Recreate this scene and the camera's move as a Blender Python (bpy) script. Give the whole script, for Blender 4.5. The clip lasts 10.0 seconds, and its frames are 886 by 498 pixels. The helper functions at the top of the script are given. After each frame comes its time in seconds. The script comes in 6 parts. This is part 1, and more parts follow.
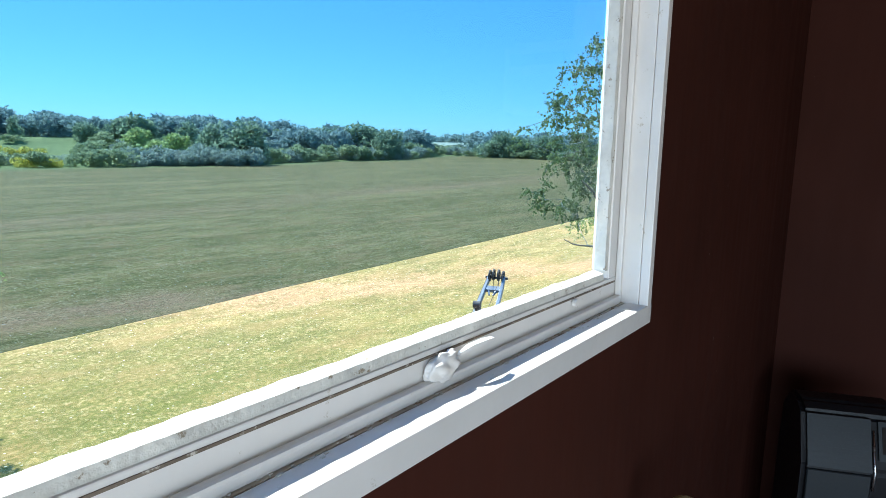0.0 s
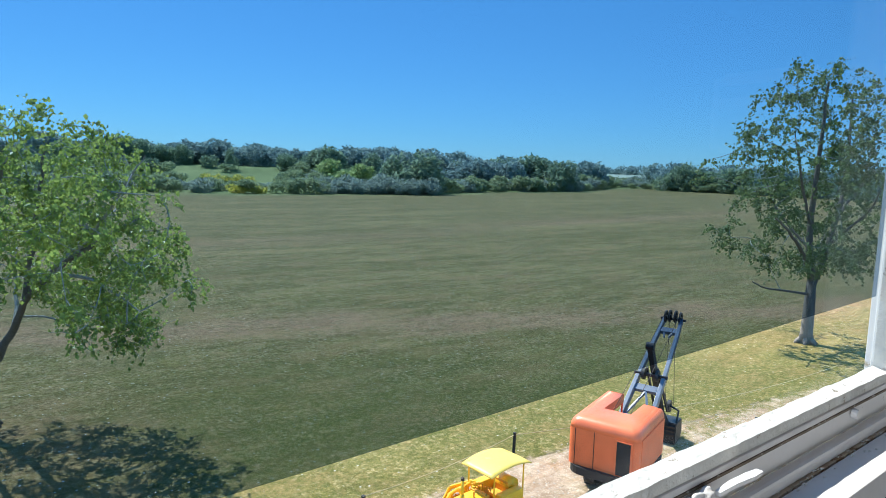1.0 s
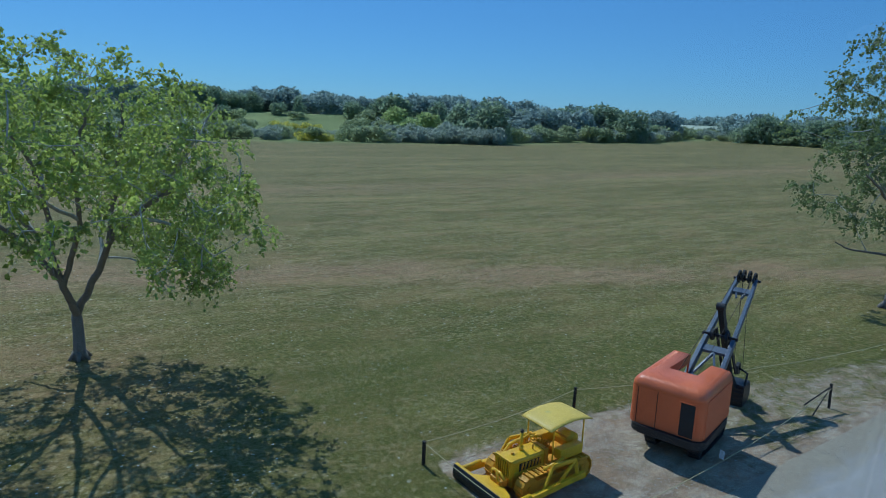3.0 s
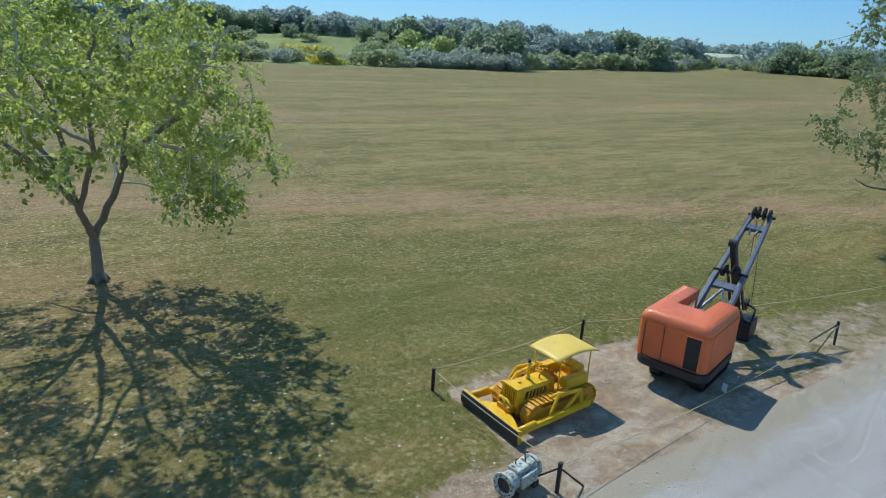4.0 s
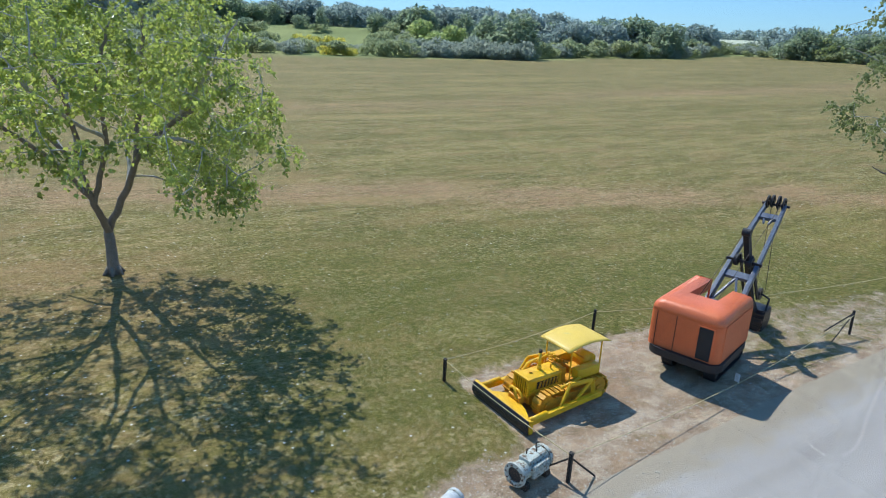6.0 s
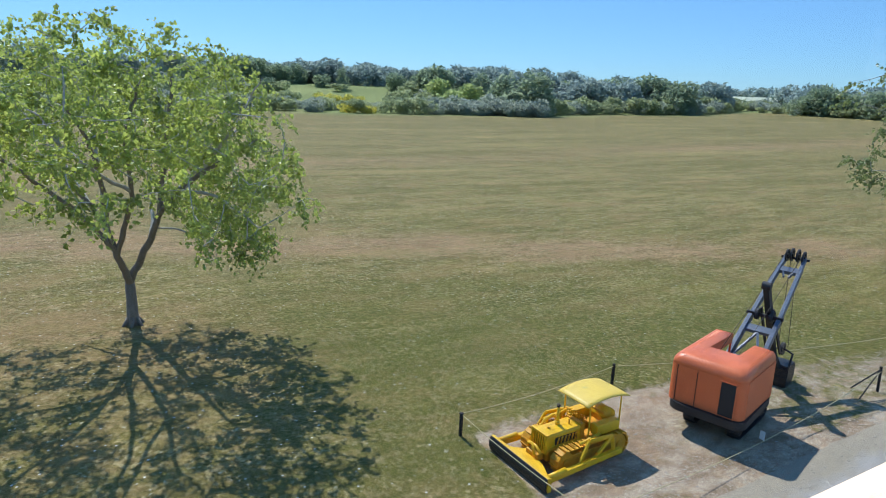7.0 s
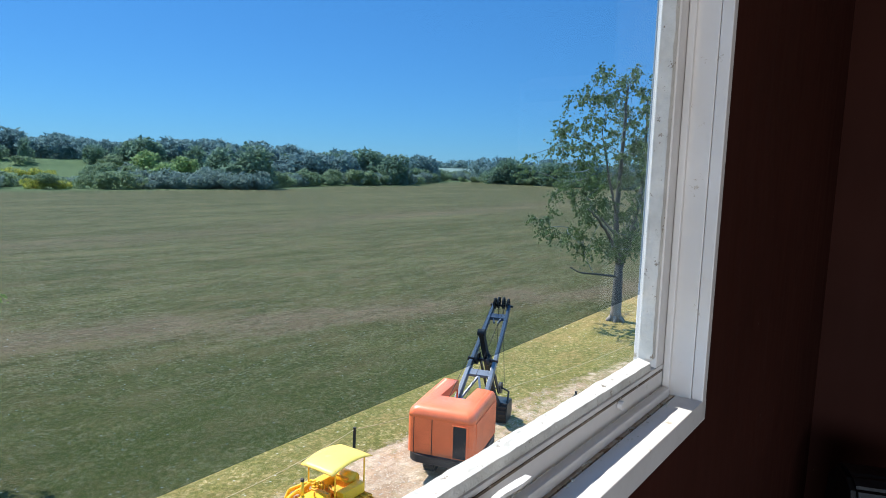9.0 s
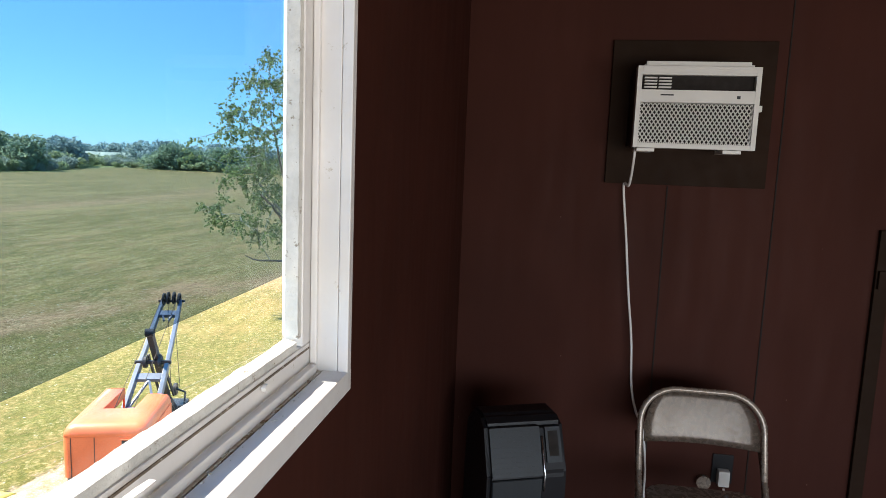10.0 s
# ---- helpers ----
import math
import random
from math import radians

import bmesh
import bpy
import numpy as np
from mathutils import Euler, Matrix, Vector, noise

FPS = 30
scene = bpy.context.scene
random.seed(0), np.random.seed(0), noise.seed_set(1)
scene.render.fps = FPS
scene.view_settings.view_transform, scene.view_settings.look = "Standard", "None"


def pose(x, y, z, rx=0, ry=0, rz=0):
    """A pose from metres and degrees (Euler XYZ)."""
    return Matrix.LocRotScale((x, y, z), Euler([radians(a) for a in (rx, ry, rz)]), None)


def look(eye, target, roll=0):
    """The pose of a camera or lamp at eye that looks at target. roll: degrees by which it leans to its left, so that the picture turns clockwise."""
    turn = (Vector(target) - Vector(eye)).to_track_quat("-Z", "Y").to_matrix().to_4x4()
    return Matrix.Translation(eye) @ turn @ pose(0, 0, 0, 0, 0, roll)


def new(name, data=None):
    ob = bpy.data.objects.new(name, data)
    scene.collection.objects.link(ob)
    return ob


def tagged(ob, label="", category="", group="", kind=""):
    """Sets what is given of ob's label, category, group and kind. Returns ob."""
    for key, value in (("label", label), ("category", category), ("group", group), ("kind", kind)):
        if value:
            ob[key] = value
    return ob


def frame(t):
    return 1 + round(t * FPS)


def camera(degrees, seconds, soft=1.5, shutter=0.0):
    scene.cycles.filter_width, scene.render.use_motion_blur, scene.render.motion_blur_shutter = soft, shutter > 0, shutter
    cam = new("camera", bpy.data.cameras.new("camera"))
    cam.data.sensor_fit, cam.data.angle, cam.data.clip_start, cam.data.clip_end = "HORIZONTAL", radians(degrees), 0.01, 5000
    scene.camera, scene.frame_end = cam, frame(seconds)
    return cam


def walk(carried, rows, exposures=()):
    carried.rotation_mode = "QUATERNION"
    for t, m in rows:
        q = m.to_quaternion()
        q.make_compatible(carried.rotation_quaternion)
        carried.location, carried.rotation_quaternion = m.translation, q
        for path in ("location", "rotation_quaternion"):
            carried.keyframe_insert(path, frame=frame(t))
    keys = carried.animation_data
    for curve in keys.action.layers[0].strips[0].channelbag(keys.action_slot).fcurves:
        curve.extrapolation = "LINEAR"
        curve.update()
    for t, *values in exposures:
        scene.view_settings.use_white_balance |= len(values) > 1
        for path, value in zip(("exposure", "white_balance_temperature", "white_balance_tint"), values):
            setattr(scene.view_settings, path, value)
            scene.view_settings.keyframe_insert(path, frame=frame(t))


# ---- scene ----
cam = camera(69.0, 10.0, soft=0.8)

# seconds, eye, target, roll
PATH = [
    (0, (-1.093, -0.467, 12.323), (0.493, 0.707, 12.0), 1.1),
    (0.5, (-1.033, -0.348, 12.315), (0.37, 1.051, 12.046), 1.4),
    (1, (-1.017, -0.312, 12.354), (0.216, 1.244, 12.113), 1.6),
    (1.5, (-1.023, -0.244, 12.398), (0.118, 1.385, 12.189), 1.5),
    (2, (-1.008, -0.157, 12.385), (0.099, 1.498, 12.191), 1.4),
    (2.5, (-1.003, -0.146, 12.391), (0.093, 1.507, 12.135), 1.6),
    (3, (-0.961, -0.124, 12.407), (0.103, 1.523, 12.007), 2.1),
    (4.5, (-0.972, -0.09, 12.546), (0.028, 1.51, 11.883), 3.2),
    (5, (-0.921, -0.047, 12.547), (0.078, 1.548, 11.87), 3.1),
    (6.5, (-0.918, -0.215, 12.524), (0.041, 1.44, 11.94), 2.0),
    (7, (-0.974, -0.246, 12.498), (-0.027, 1.447, 12.012), 2.0),
    (7.5, (-0.998, -0.337, 12.468), (-0.054, 1.386, 12.093), 1.9),
    (8, (-0.998, -0.365, 12.433), (0.034, 1.323, 12.145), 1.7),
    (8.5, (-1.015, -0.332, 12.396), (0.254, 1.192, 12.142), 1.7),
    (9, (-0.953, -0.337, 12.379), (0.632, 0.857, 12.133), 1.7),
    (9.5, (-0.938, -0.357, 12.379), (0.898, 0.397, 12.13), 1.8),
    (10, (-0.926, -0.383, 12.375), (1.035, -0.088, 12.12), 2.2),
]
EXPOSURE = [(0.0, 1.5, 5800, 3), (0.4, 1.28, 5900, 5), (1.0, 0.86, 6000, 7), (2.0, 0.6, 5550, 2), (2.5, 0.52, 5620, 4), (3.0, 0.55, 6200, 10), (4.3, 1.3, 7600, 19), (6.5, 1.4, 7600, 21), (7.5, 1.25, 7200, 19), (8.4, 1.1, 6300, 13), (9.2, 0.78, 6000, 10), (9.5, 0.92, 5900, 9), (10.0, 1.65, 6700, 11)]
walk(cam, [(t, look(eye, target, roll)) for t, eye, target, roll in PATH], EXPOSURE)

# ---------------------------------------------------------------- world and sun
TO_SUN = Vector((-0.03, 0.77, 1.0)).normalized()
world = bpy.data.worlds.new("sky")
scene.world = world
world.use_nodes = True
wn = world.node_tree.nodes
sky = wn.new("ShaderNodeTexSky")
sky.sky_type = 'NISHITA'
sky.sun_disc = False
sky.sun_elevation = math.asin(TO_SUN.z)
sky.sun_rotation = math.atan2(TO_SUN.x, TO_SUN.y)
sky.air_density, sky.dust_density, sky.ozone_density = 1.0, 0.0, 1.6
clear = wn.new("ShaderNodeMix")        # clear deep-blue summer air
clear.data_type, clear.blend_type = 'RGBA', 'MULTIPLY'
clear.inputs[0].default_value = 1.0
clear.inputs[7].default_value = (0.64, 1.0, 1.3, 1)
world.node_tree.links.new(sky.outputs[0], clear.inputs[6])
even = wn.new("ShaderNodeMix")         # dry air: less white haze towards the horizon
even.data_type = 'RGBA'
even.inputs[0].default_value = 0.45
even.inputs[7].default_value = (1.05, 3.5, 6.3, 1)
world.node_tree.links.new(clear.outputs[2], even.inputs[6])
world.node_tree.links.new(even.outputs[2], wn["Background"].inputs[0])
wn["Background"].inputs[1].default_value = 0.125
sun_data = bpy.data.lights.new("sun", 'SUN')
sun_data.energy, sun_data.angle, sun_data.color = 5.0, radians(0.55), (1.0, 0.93, 0.82)
new("sun", sun_data).matrix_world = look(TO_SUN * 60, (0, 0, 0))

# daylight through the other windows of the lookout room, behind the camera
for at, aim, w, h, watts in (((-3.19, -1.9, 11.85), (0, -1.9, 11.75), 3.1, 1.35, 30.0), ((-2.32, -3.69, 11.85), (-2.32, 0, 11.75), 1.45, 1.35, 14.0)):
    lamp = bpy.data.lights.new("window_daylight", 'AREA')
    lamp.shape, lamp.size, lamp.size_y, lamp.energy, lamp.color = 'RECTANGLE', w, h, watts, (0.93, 0.96, 1.0)
    new("window_daylight", lamp).matrix_world = look(at, aim)

# ---------------------------------------------------------------- materials


class Nodes:
    """A small wrapper to wire node materials."""

    def __init__(self, name):
        self.m = bpy.data.materials.new(name)
        self.m.use_nodes = True
        self.t = self.m.node_tree
        self.b = self.t.nodes["Principled BSDF"]
        self.out = self.t.nodes["Material Output"]

    def n(self, kind, **sets):
        node = self.t.nodes.new("ShaderNode" + kind)
        for k, v in sets.items():
            setattr(node, k, v)
        return node

    def l(self, a, b):
        self.t.links.new(a, b)

    def noise(self, scale, detail=4.0, coord=None, stretch=None, rough=0.55):
        c = coord or self.coords()
        if stretch:
            mp = self.n("Mapping")
            mp.inputs["Scale"].default_value = stretch[:3]
            if len(stretch) > 3:
                mp.inputs["Rotation"].default_value = (0, 0, stretch[3])
            self.l(c, mp.inputs[0])
            c = mp.outputs[0]
        tex = self.n("TexNoise")
        tex.inputs["Scale"].default_value = scale
        tex.inputs["Detail"].default_value = detail
        tex.inputs["Roughness"].default_value = rough
        self.l(c, tex.inputs["Vector"])
        return tex.outputs[0]

    def coords(self):
        return self.n("TexCoord").outputs["Object"]

    def ramp(self, fac, *stops):
        r = self.n("ValToRGB")
        while len(r.color_ramp.elements) < len(stops):
            r.color_ramp.elements.new(0.5)
        for e, (p, c) in zip(r.color_ramp.elements, stops):
            e.position = p
            e.color = (*c, 1) if isinstance(c, tuple) else (c, c, c, 1)
        self.l(fac, r.inputs[0])
        return r.outputs[0]

    def mix(self, fac, a, b, blend='MIX'):
        x = self.n("Mix", data_type='RGBA', blend_type=blend)
        for sock, v in ((x.inputs[0], fac), (x.inputs[6], a), (x.inputs[7], b)):
            if isinstance(v, tuple):
                sock.default_value = (*v, 1)
            elif isinstance(v, (int, float)):
                sock.default_value = v
            else:
                self.l(v, sock)
        return x.outputs[2]

    def math(self, op, a, b=0.0):
        x = self.n("Math", operation=op)
        for sock, v in zip(x.inputs, (a, b)):
            if isinstance(v, (int, float)):
                sock.default_value = v
            else:
                self.l(v, sock)
        return x.outputs[0]

    def bump(self, height, strength=0.3, distance=0.01):
        x = self.n("Bump")
        x.inputs["Strength"].default_value = strength
        x.inputs["Distance"].default_value = distance
        self.l(height, x.inputs["Height"])
        self.l(x.outputs[0], self.b.inputs["Normal"])


def shade(c, k):
    return tuple(max(0.0, min(1.0, v * k)) for v in c)


def paint(name, col, rough=0.5, metal=0.0, vary=0.25, big=1.5, fine=30.0, wear=None, wear_at=0.66, bump=0.15, depth=0.002, spec=0.5):
    """Painted or plain surface: mottling at two scales, a worn second colour and fine relief."""
    k = Nodes(name)
    a = k.noise(big, 5)
    f = k.noise(fine, 3)
    base = k.mix(k.ramp(a, (0.3, 0.0), (0.72, 1.0)), shade(col, 1 - vary), shade(col, 1 + vary * 0.6))
    base = k.mix(k.math('MULTIPLY', f, 0.35), base, shade(col, 1 - vary * 1.2))
    if wear:
        w = k.noise(big * 3.1, 8, rough=0.7)
        base = k.mix(k.ramp(w, (wear_at, 0.0), (wear_at + 0.05, 1.0)), base, wear)
    k.l(base, k.b.inputs["Base Color"])
    k.l(k.ramp(f, (0.2, max(0.02, rough - 0.12)), (0.8, min(1.0, rough + 0.12))), k.b.inputs["Roughness"])
    k.b.inputs["Metallic"].default_value = metal
    k.b.inputs["Specular IOR Level"].default_value = spec
    k.bump(f, bump, depth)
    return k.m


def leaf_material(name, dark, light, glow):
    k = Nodes(name)
    geo = k.n("NewGeometry").outputs["Random Per Island"]
    big = k.noise(0.35, 3)
    col = k.mix(k.ramp(geo, (0.0, 0.0), (1.0, 1.0)), dark, light)
    col = k.mix(k.ramp(big, (0.4, 0.0), (0.68, 0.6)), col, glow)
    k.l(col, k.b.inputs["Base Color"])
    k.b.inputs["Roughness"].default_value = 0.42
    tr = k.n("BsdfTranslucent")
    k.l(k.mix(0.6, col, glow), tr.inputs[0])
    ms = k.n("MixShader")
    ms.inputs[0].default_value = 0.5
    k.l(k.b.outputs[0], ms.inputs[1])
    k.l(tr.outputs[0], ms.inputs[2])
    k.l(ms.outputs[0], k.out.inputs[0])
    return k.m


def bush_material(name, dark, light):
    k = Nodes(name)
    geo = k.n("NewGeometry").outputs["Random Per Island"]
    obj = k.n("ObjectInfo").outputs["Random"]
    col = k.mix(geo, dark, light)
    col = k.mix(k.math('MULTIPLY', obj, 0.5), col, shade(dark, 0.9))
    k.l(col, k.b.inputs["Base Color"])
    k.b.inputs["Roughness"].default_value = 0.7
    k.b.inputs["Specular IOR Level"].default_value = 0.2
    tr, ms = k.n("BsdfTranslucent"), k.n("MixShader")
    k.l(k.mix(0.5, col, light), tr.inputs[0])
    ms.inputs[0].default_value = 0.6
    k.l(k.b.outputs[0], ms.inputs[1])
    k.l(tr.outputs[0], ms.inputs[2])
    k.l(ms.outputs[0], k.out.inputs[0])
    return k.m


def pane_material(name, tint, gloss_rough=0.0, strength=1.0):
    """Clear or tinted sheet: see-through, with Fresnel gloss."""
    k = Nodes(name)
    k.t.nodes.remove(k.b)
    tr, gl, ms, fr = k.n("BsdfTransparent"), k.n("BsdfGlossy"), k.n("MixShader"), k.n("LayerWeight")
    tr.inputs[0].default_value = (*tint, 1)
    gl.inputs["Roughness"].default_value = gloss_rough
    fr.inputs["Blend"].default_value = 0.5
    gloss = k.math('ADD', k.math('MULTIPLY', k.math('POWER', fr.outputs["Facing"], 5.0), 0.96), 0.04)
    k.l(k.math('MULTIPLY', gloss, strength), ms.inputs[0])
    k.l(tr.outputs[0], ms.inputs[1])
    k.l(gl.outputs[0], ms.inputs[2])
    k.l(ms.outputs[0], k.out.inputs[0])
    return k.m


def ground_material():
    """Mown summer turf: greens, straw patches, mowing streaks; dry earth where the earth mask says so."""
    k = Nodes("turf")
    c = k.coords()
    patch = k.noise(0.09, 5, c, (1.0, 1.9, 1.0, 0.4), 0.6)
    mid = k.noise(0.55, 5, c, (1.0, 1.5, 1.0, 0.4), 0.65)
    fine = k.noise(3.2, 9, c, None, 0.82)
    blade = k.noise(22.0, 5, c, None, 0.8)
    streak = k.noise(0.22, 4, c, (0.25, 3.0, 1.0, 0.39), 0.6)
    green = k.mix(k.ramp(fine, (0.42, 0.0), (0.59, 1.0)), (0.145, 0.132, 0.034), (0.4, 0.35, 0.11))
    green = k.mix(k.ramp(blade, (0.46, 0.65), (0.6, 0.0)), green, (0.08, 0.085, 0.022))
    green = k.mix(k.ramp(patch, (0.4, 0.0), (0.68, 0.6)), green, (0.38, 0.3, 0.1))
    straw = k.mix(k.ramp(fine, (0.42, 0.0), (0.6, 1.0)), (0.3, 0.165, 0.085), (0.64, 0.42, 0.25))
    dry = k.n("Attribute", attribute_name="dry").outputs["Fac"]
    dryness = k.math('ADD', k.math('MULTIPLY', k.ramp(mid, (0.45, 0.0), (0.75, 1.0)), 0.45), k.math('MULTIPLY', k.ramp(streak, (0.5, 0.0), (0.75, 1.0)), 0.28))
    dryness = k.math('ADD', dryness, k.math('MULTIPLY', dry, k.ramp(mid, (0.3, 0.25), (0.6, 1.0))))
    dryness = k.math('MINIMUM', dryness, 0.9)
    col = k.mix(dryness, green, straw)
    flecks, crumbs = k.n("TexVoronoi"), k.n("TexVoronoi")
    for node, scale in ((flecks, 6.5), (crumbs, 2.6)):
        node.inputs["Scale"].default_value = scale
        k.l(c, node.inputs["Vector"])
    fleck, crumb = k.n("SeparateColor"), k.n("SeparateColor")
    k.l(flecks.outputs["Color"], fleck.inputs[0])
    k.l(crumbs.outputs["Color"], crumb.inputs[0])
    col = k.mix(k.ramp(fleck.outputs[0], (0.62, 0.0), (1.0, 0.55)), col, (0.1, 0.08, 0.024))
    col = k.mix(k.ramp(fleck.outputs[1], (0.7, 0.0), (1.0, 0.6)), col, (0.72, 0.57, 0.34))
    col = k.mix(k.ramp(crumb.outputs[0], (0.6, 0.0), (1.0, 0.22)), col, (0.16, 0.12, 0.035))
    col = k.mix(k.ramp(crumb.outputs[1], (0.7, 0.0), (1.0, 0.3)), col, (0.5, 0.31, 0.17))
    grit = k.noise(9.0, 6, c, None, 0.95)
    col = k.mix(k.ramp(grit, (0.4, 0.8), (0.49, 0.0)), col, (0.1, 0.085, 0.022))
    col = k.mix(k.ramp(grit, (0.53, 0.0), (0.62, 0.6)), col, (0.62, 0.52, 0.27))
    spots = k.noise(2.2, 2, c, None, 0.8)
    col = k.mix(k.ramp(spots, (0.67, 0.0), (0.72, 0.85)), col, (0.68, 0.62, 0.47))
    clover = k.noise(0.8, 7, c, (1.0, 1.3, 1.0, 0.7), 0.75)
    col = k.mix(k.ramp(clover, (0.5, 0.0), (0.66, 0.5)), col, (0.095, 0.102, 0.024))
    swath = k.noise(0.5, 8, c, (0.3, 1.25, 1.0, 0.42), 0.8)
    blotch = k.noise(0.16, 6, c, (0.8, 1.6, 1.0, 0.42), 0.7)
    col = k.mix(k.ramp(swath, (0.38, 0.45), (0.5, 0.0)), col, (0.13, 0.105, 0.034))
    col = k.mix(k.ramp(swath, (0.53, 0.0), (0.66, 0.34)), col, (0.56, 0.41, 0.2))
    col = k.mix(k.ramp(blotch, (0.5, 0.0), (0.62, 0.5)), col, k.mix(fine, (0.25, 0.15, 0.06), (0.52, 0.35, 0.18)))
    band = k.noise(0.03, 7, c, (0.4, 2.2, 1.0, 0.3), 0.7)
    col = k.mix(k.ramp(band, (0.36, 0.4), (0.48, 0.0)), col, (0.16, 0.15, 0.045))
    col = k.mix(k.ramp(band, (0.52, 0.0), (0.66, 0.32)), col, (0.5, 0.39, 0.16))
    bits = k.n("TexVoronoi")
    bits.inputs["Scale"].default_value = 1.9
    k.l(c, bits.inputs["Vector"])
    col = k.mix(k.ramp(bits.outputs["Distance"], (0.07, 0.9), (0.11, 0.0)), col, (0.78, 0.74, 0.66))
    lush = k.n("Attribute", attribute_name="lush").outputs["Fac"]
    col = k.mix(k.math('MULTIPLY', lush, k.ramp(fine, (0.4, 0.95), (0.6, 0.1))), col, (0.112, 0.132, 0.028))
    worn = k.math('MULTIPLY', k.math('MINIMUM', dry, 1.0), k.ramp(k.noise(0.4, 7, c, (1.0, 1.4, 1.0, 0.4), 0.75), (0.44, 0.0), (0.64, 0.62)))
    col = k.mix(worn, col, k.mix(k.ramp(grit, (0.42, 0.0), (0.6, 1.0)), (0.27, 0.145, 0.075), (0.58, 0.37, 0.22)))
    deep = k.n("Gamma")
    deep.inputs[1].default_value = 1.14
    k.l(col, deep.inputs[0])
    col = deep.outputs[0]
    stones = k.n("TexVoronoi")
    stones.inputs["Scale"].default_value = 9.0
    k.l(c, stones.inputs["Vector"])
    earth = k.mix(k.ramp(mid, (0.42, 0.0), (0.58, 1.0)), (0.4, 0.265, 0.17), (0.7, 0.54, 0.39))
    earth = k.mix(k.ramp(k.noise(1.7, 7, c, None, 0.85), (0.5, 0.0), (0.6, 0.55)), earth, (0.27, 0.175, 0.1))
    earth = k.mix(k.ramp(blade, (0.4, 0.0), (0.62, 0.8)), earth, (0.15, 0.11, 0.07))
    earth = k.mix(k.ramp(stones.outputs["Distance"], (0.12, 0.85), (0.32, 0.0)), earth, (0.66, 0.58, 0.46))
    earth = k.mix(k.ramp(k.noise(0.9, 7, c, None, 0.8), (0.49, 0.0), (0.6, 0.5)), earth, straw)
    earth = k.mix(k.ramp(fleck.outputs[2], (0.8, 0.0), (1.0, 0.35)), earth, (0.2, 0.15, 0.08))
    soil = k.n("Attribute", attribute_name="soil").outputs["Fac"]
    edge = k.math('ADD', soil, k.math('MULTIPLY', k.math('SUBTRACT', k.noise(1.3, 6, c, None, 0.75), 0.5), 1.1))
    mask = k.ramp(edge, (0.38, 0.0), (0.6, 1.0))
    col = k.mix(mask, col, earth)
    scrub = k.n("Attribute", attribute_name="scrub").outputs["Fac"]
    meadow = k.mix(k.ramp(k.noise(0.05, 5, c), (0.35, 0.0), (0.7, 1.0)), (0.17, 0.21, 0.07), (0.31, 0.33, 0.12))
    col = k.mix(scrub, col, meadow)
    k.l(col, k.b.inputs["Base Color"])
    k.b.inputs["Roughness"].default_value = 0.9
    k.b.inputs["Specular IOR Level"].default_value = 0.15
    k.bump(k.math('ADD', fine, k.math('MULTIPLY', blade, 0.6)), 0.8, 0.05)
    return k.m


def road_material():
    k = Nodes("gravel_road")
    c = k.coords()
    v = k.n("TexVoronoi")
    v.inputs["Scale"].default_value = 16.0
    k.l(c, v.inputs["Vector"])
    big = k.noise(0.35, 5, c, (0.25, 1.6, 1.0, 0.0))
    grit = k.noise(40.0, 3, c, None, 0.8)
    col = k.mix(k.ramp(big, (0.35, 0.0), (0.68, 1.0)), (0.37, 0.33, 0.285), (0.55, 0.505, 0.45))
    col = k.mix(k.ramp(v.outputs["Distance"], (0.1, 0.45), (0.45, 0.0)), col, (0.6, 0.58, 0.54))
    col = k.mix(k.math('MULTIPLY', grit, 0.55), col, (0.24, 0.215, 0.19))
    rut = k.noise(0.5, 4, c, (0.06, 1.2, 1.0, 0.05))
    col = k.mix(k.ramp(rut, (0.55, 0.0), (0.7, 0.45)), col, (0.27, 0.235, 0.19))
    earth = k.mix(grit, (0.24, 0.19, 0.13), (0.48, 0.41, 0.31))
    near = k.n("Attribute", attribute_name="edge").outputs["Fac"]
    blend = k.math('ADD', near, k.math('MULTIPLY', k.math('SUBTRACT', k.noise(1.1, 6, c, (0.5, 1.4, 1.0), 0.75), 0.5), 1.6))
    col = k.mix(k.ramp(blend, (0.35, 0.0), (0.75, 1.0)), col, earth)
    k.l(col, k.b.inputs["Base Color"])
    k.b.inputs["Roughness"].default_value = 0.95
    k.b.inputs["Specular IOR Level"].default_value = 0.1
    k.bump(k.math('ADD', v.outputs["Distance"], grit), 0.5, 0.02)
    return k.m


def bark_material(name, a, b):
    k = Nodes(name)
    col = k.mix(k.noise(7.0, 5, None, (1, 1, 0.25)), a, b)
    k.l(col, k.b.inputs["Base Color"])
    k.b.inputs["Roughness"].default_value = 0.9
    k.bump(k.noise(14.0, 4, None, (1, 1, 0.2)), 0.6, 0.02)
    return k.m


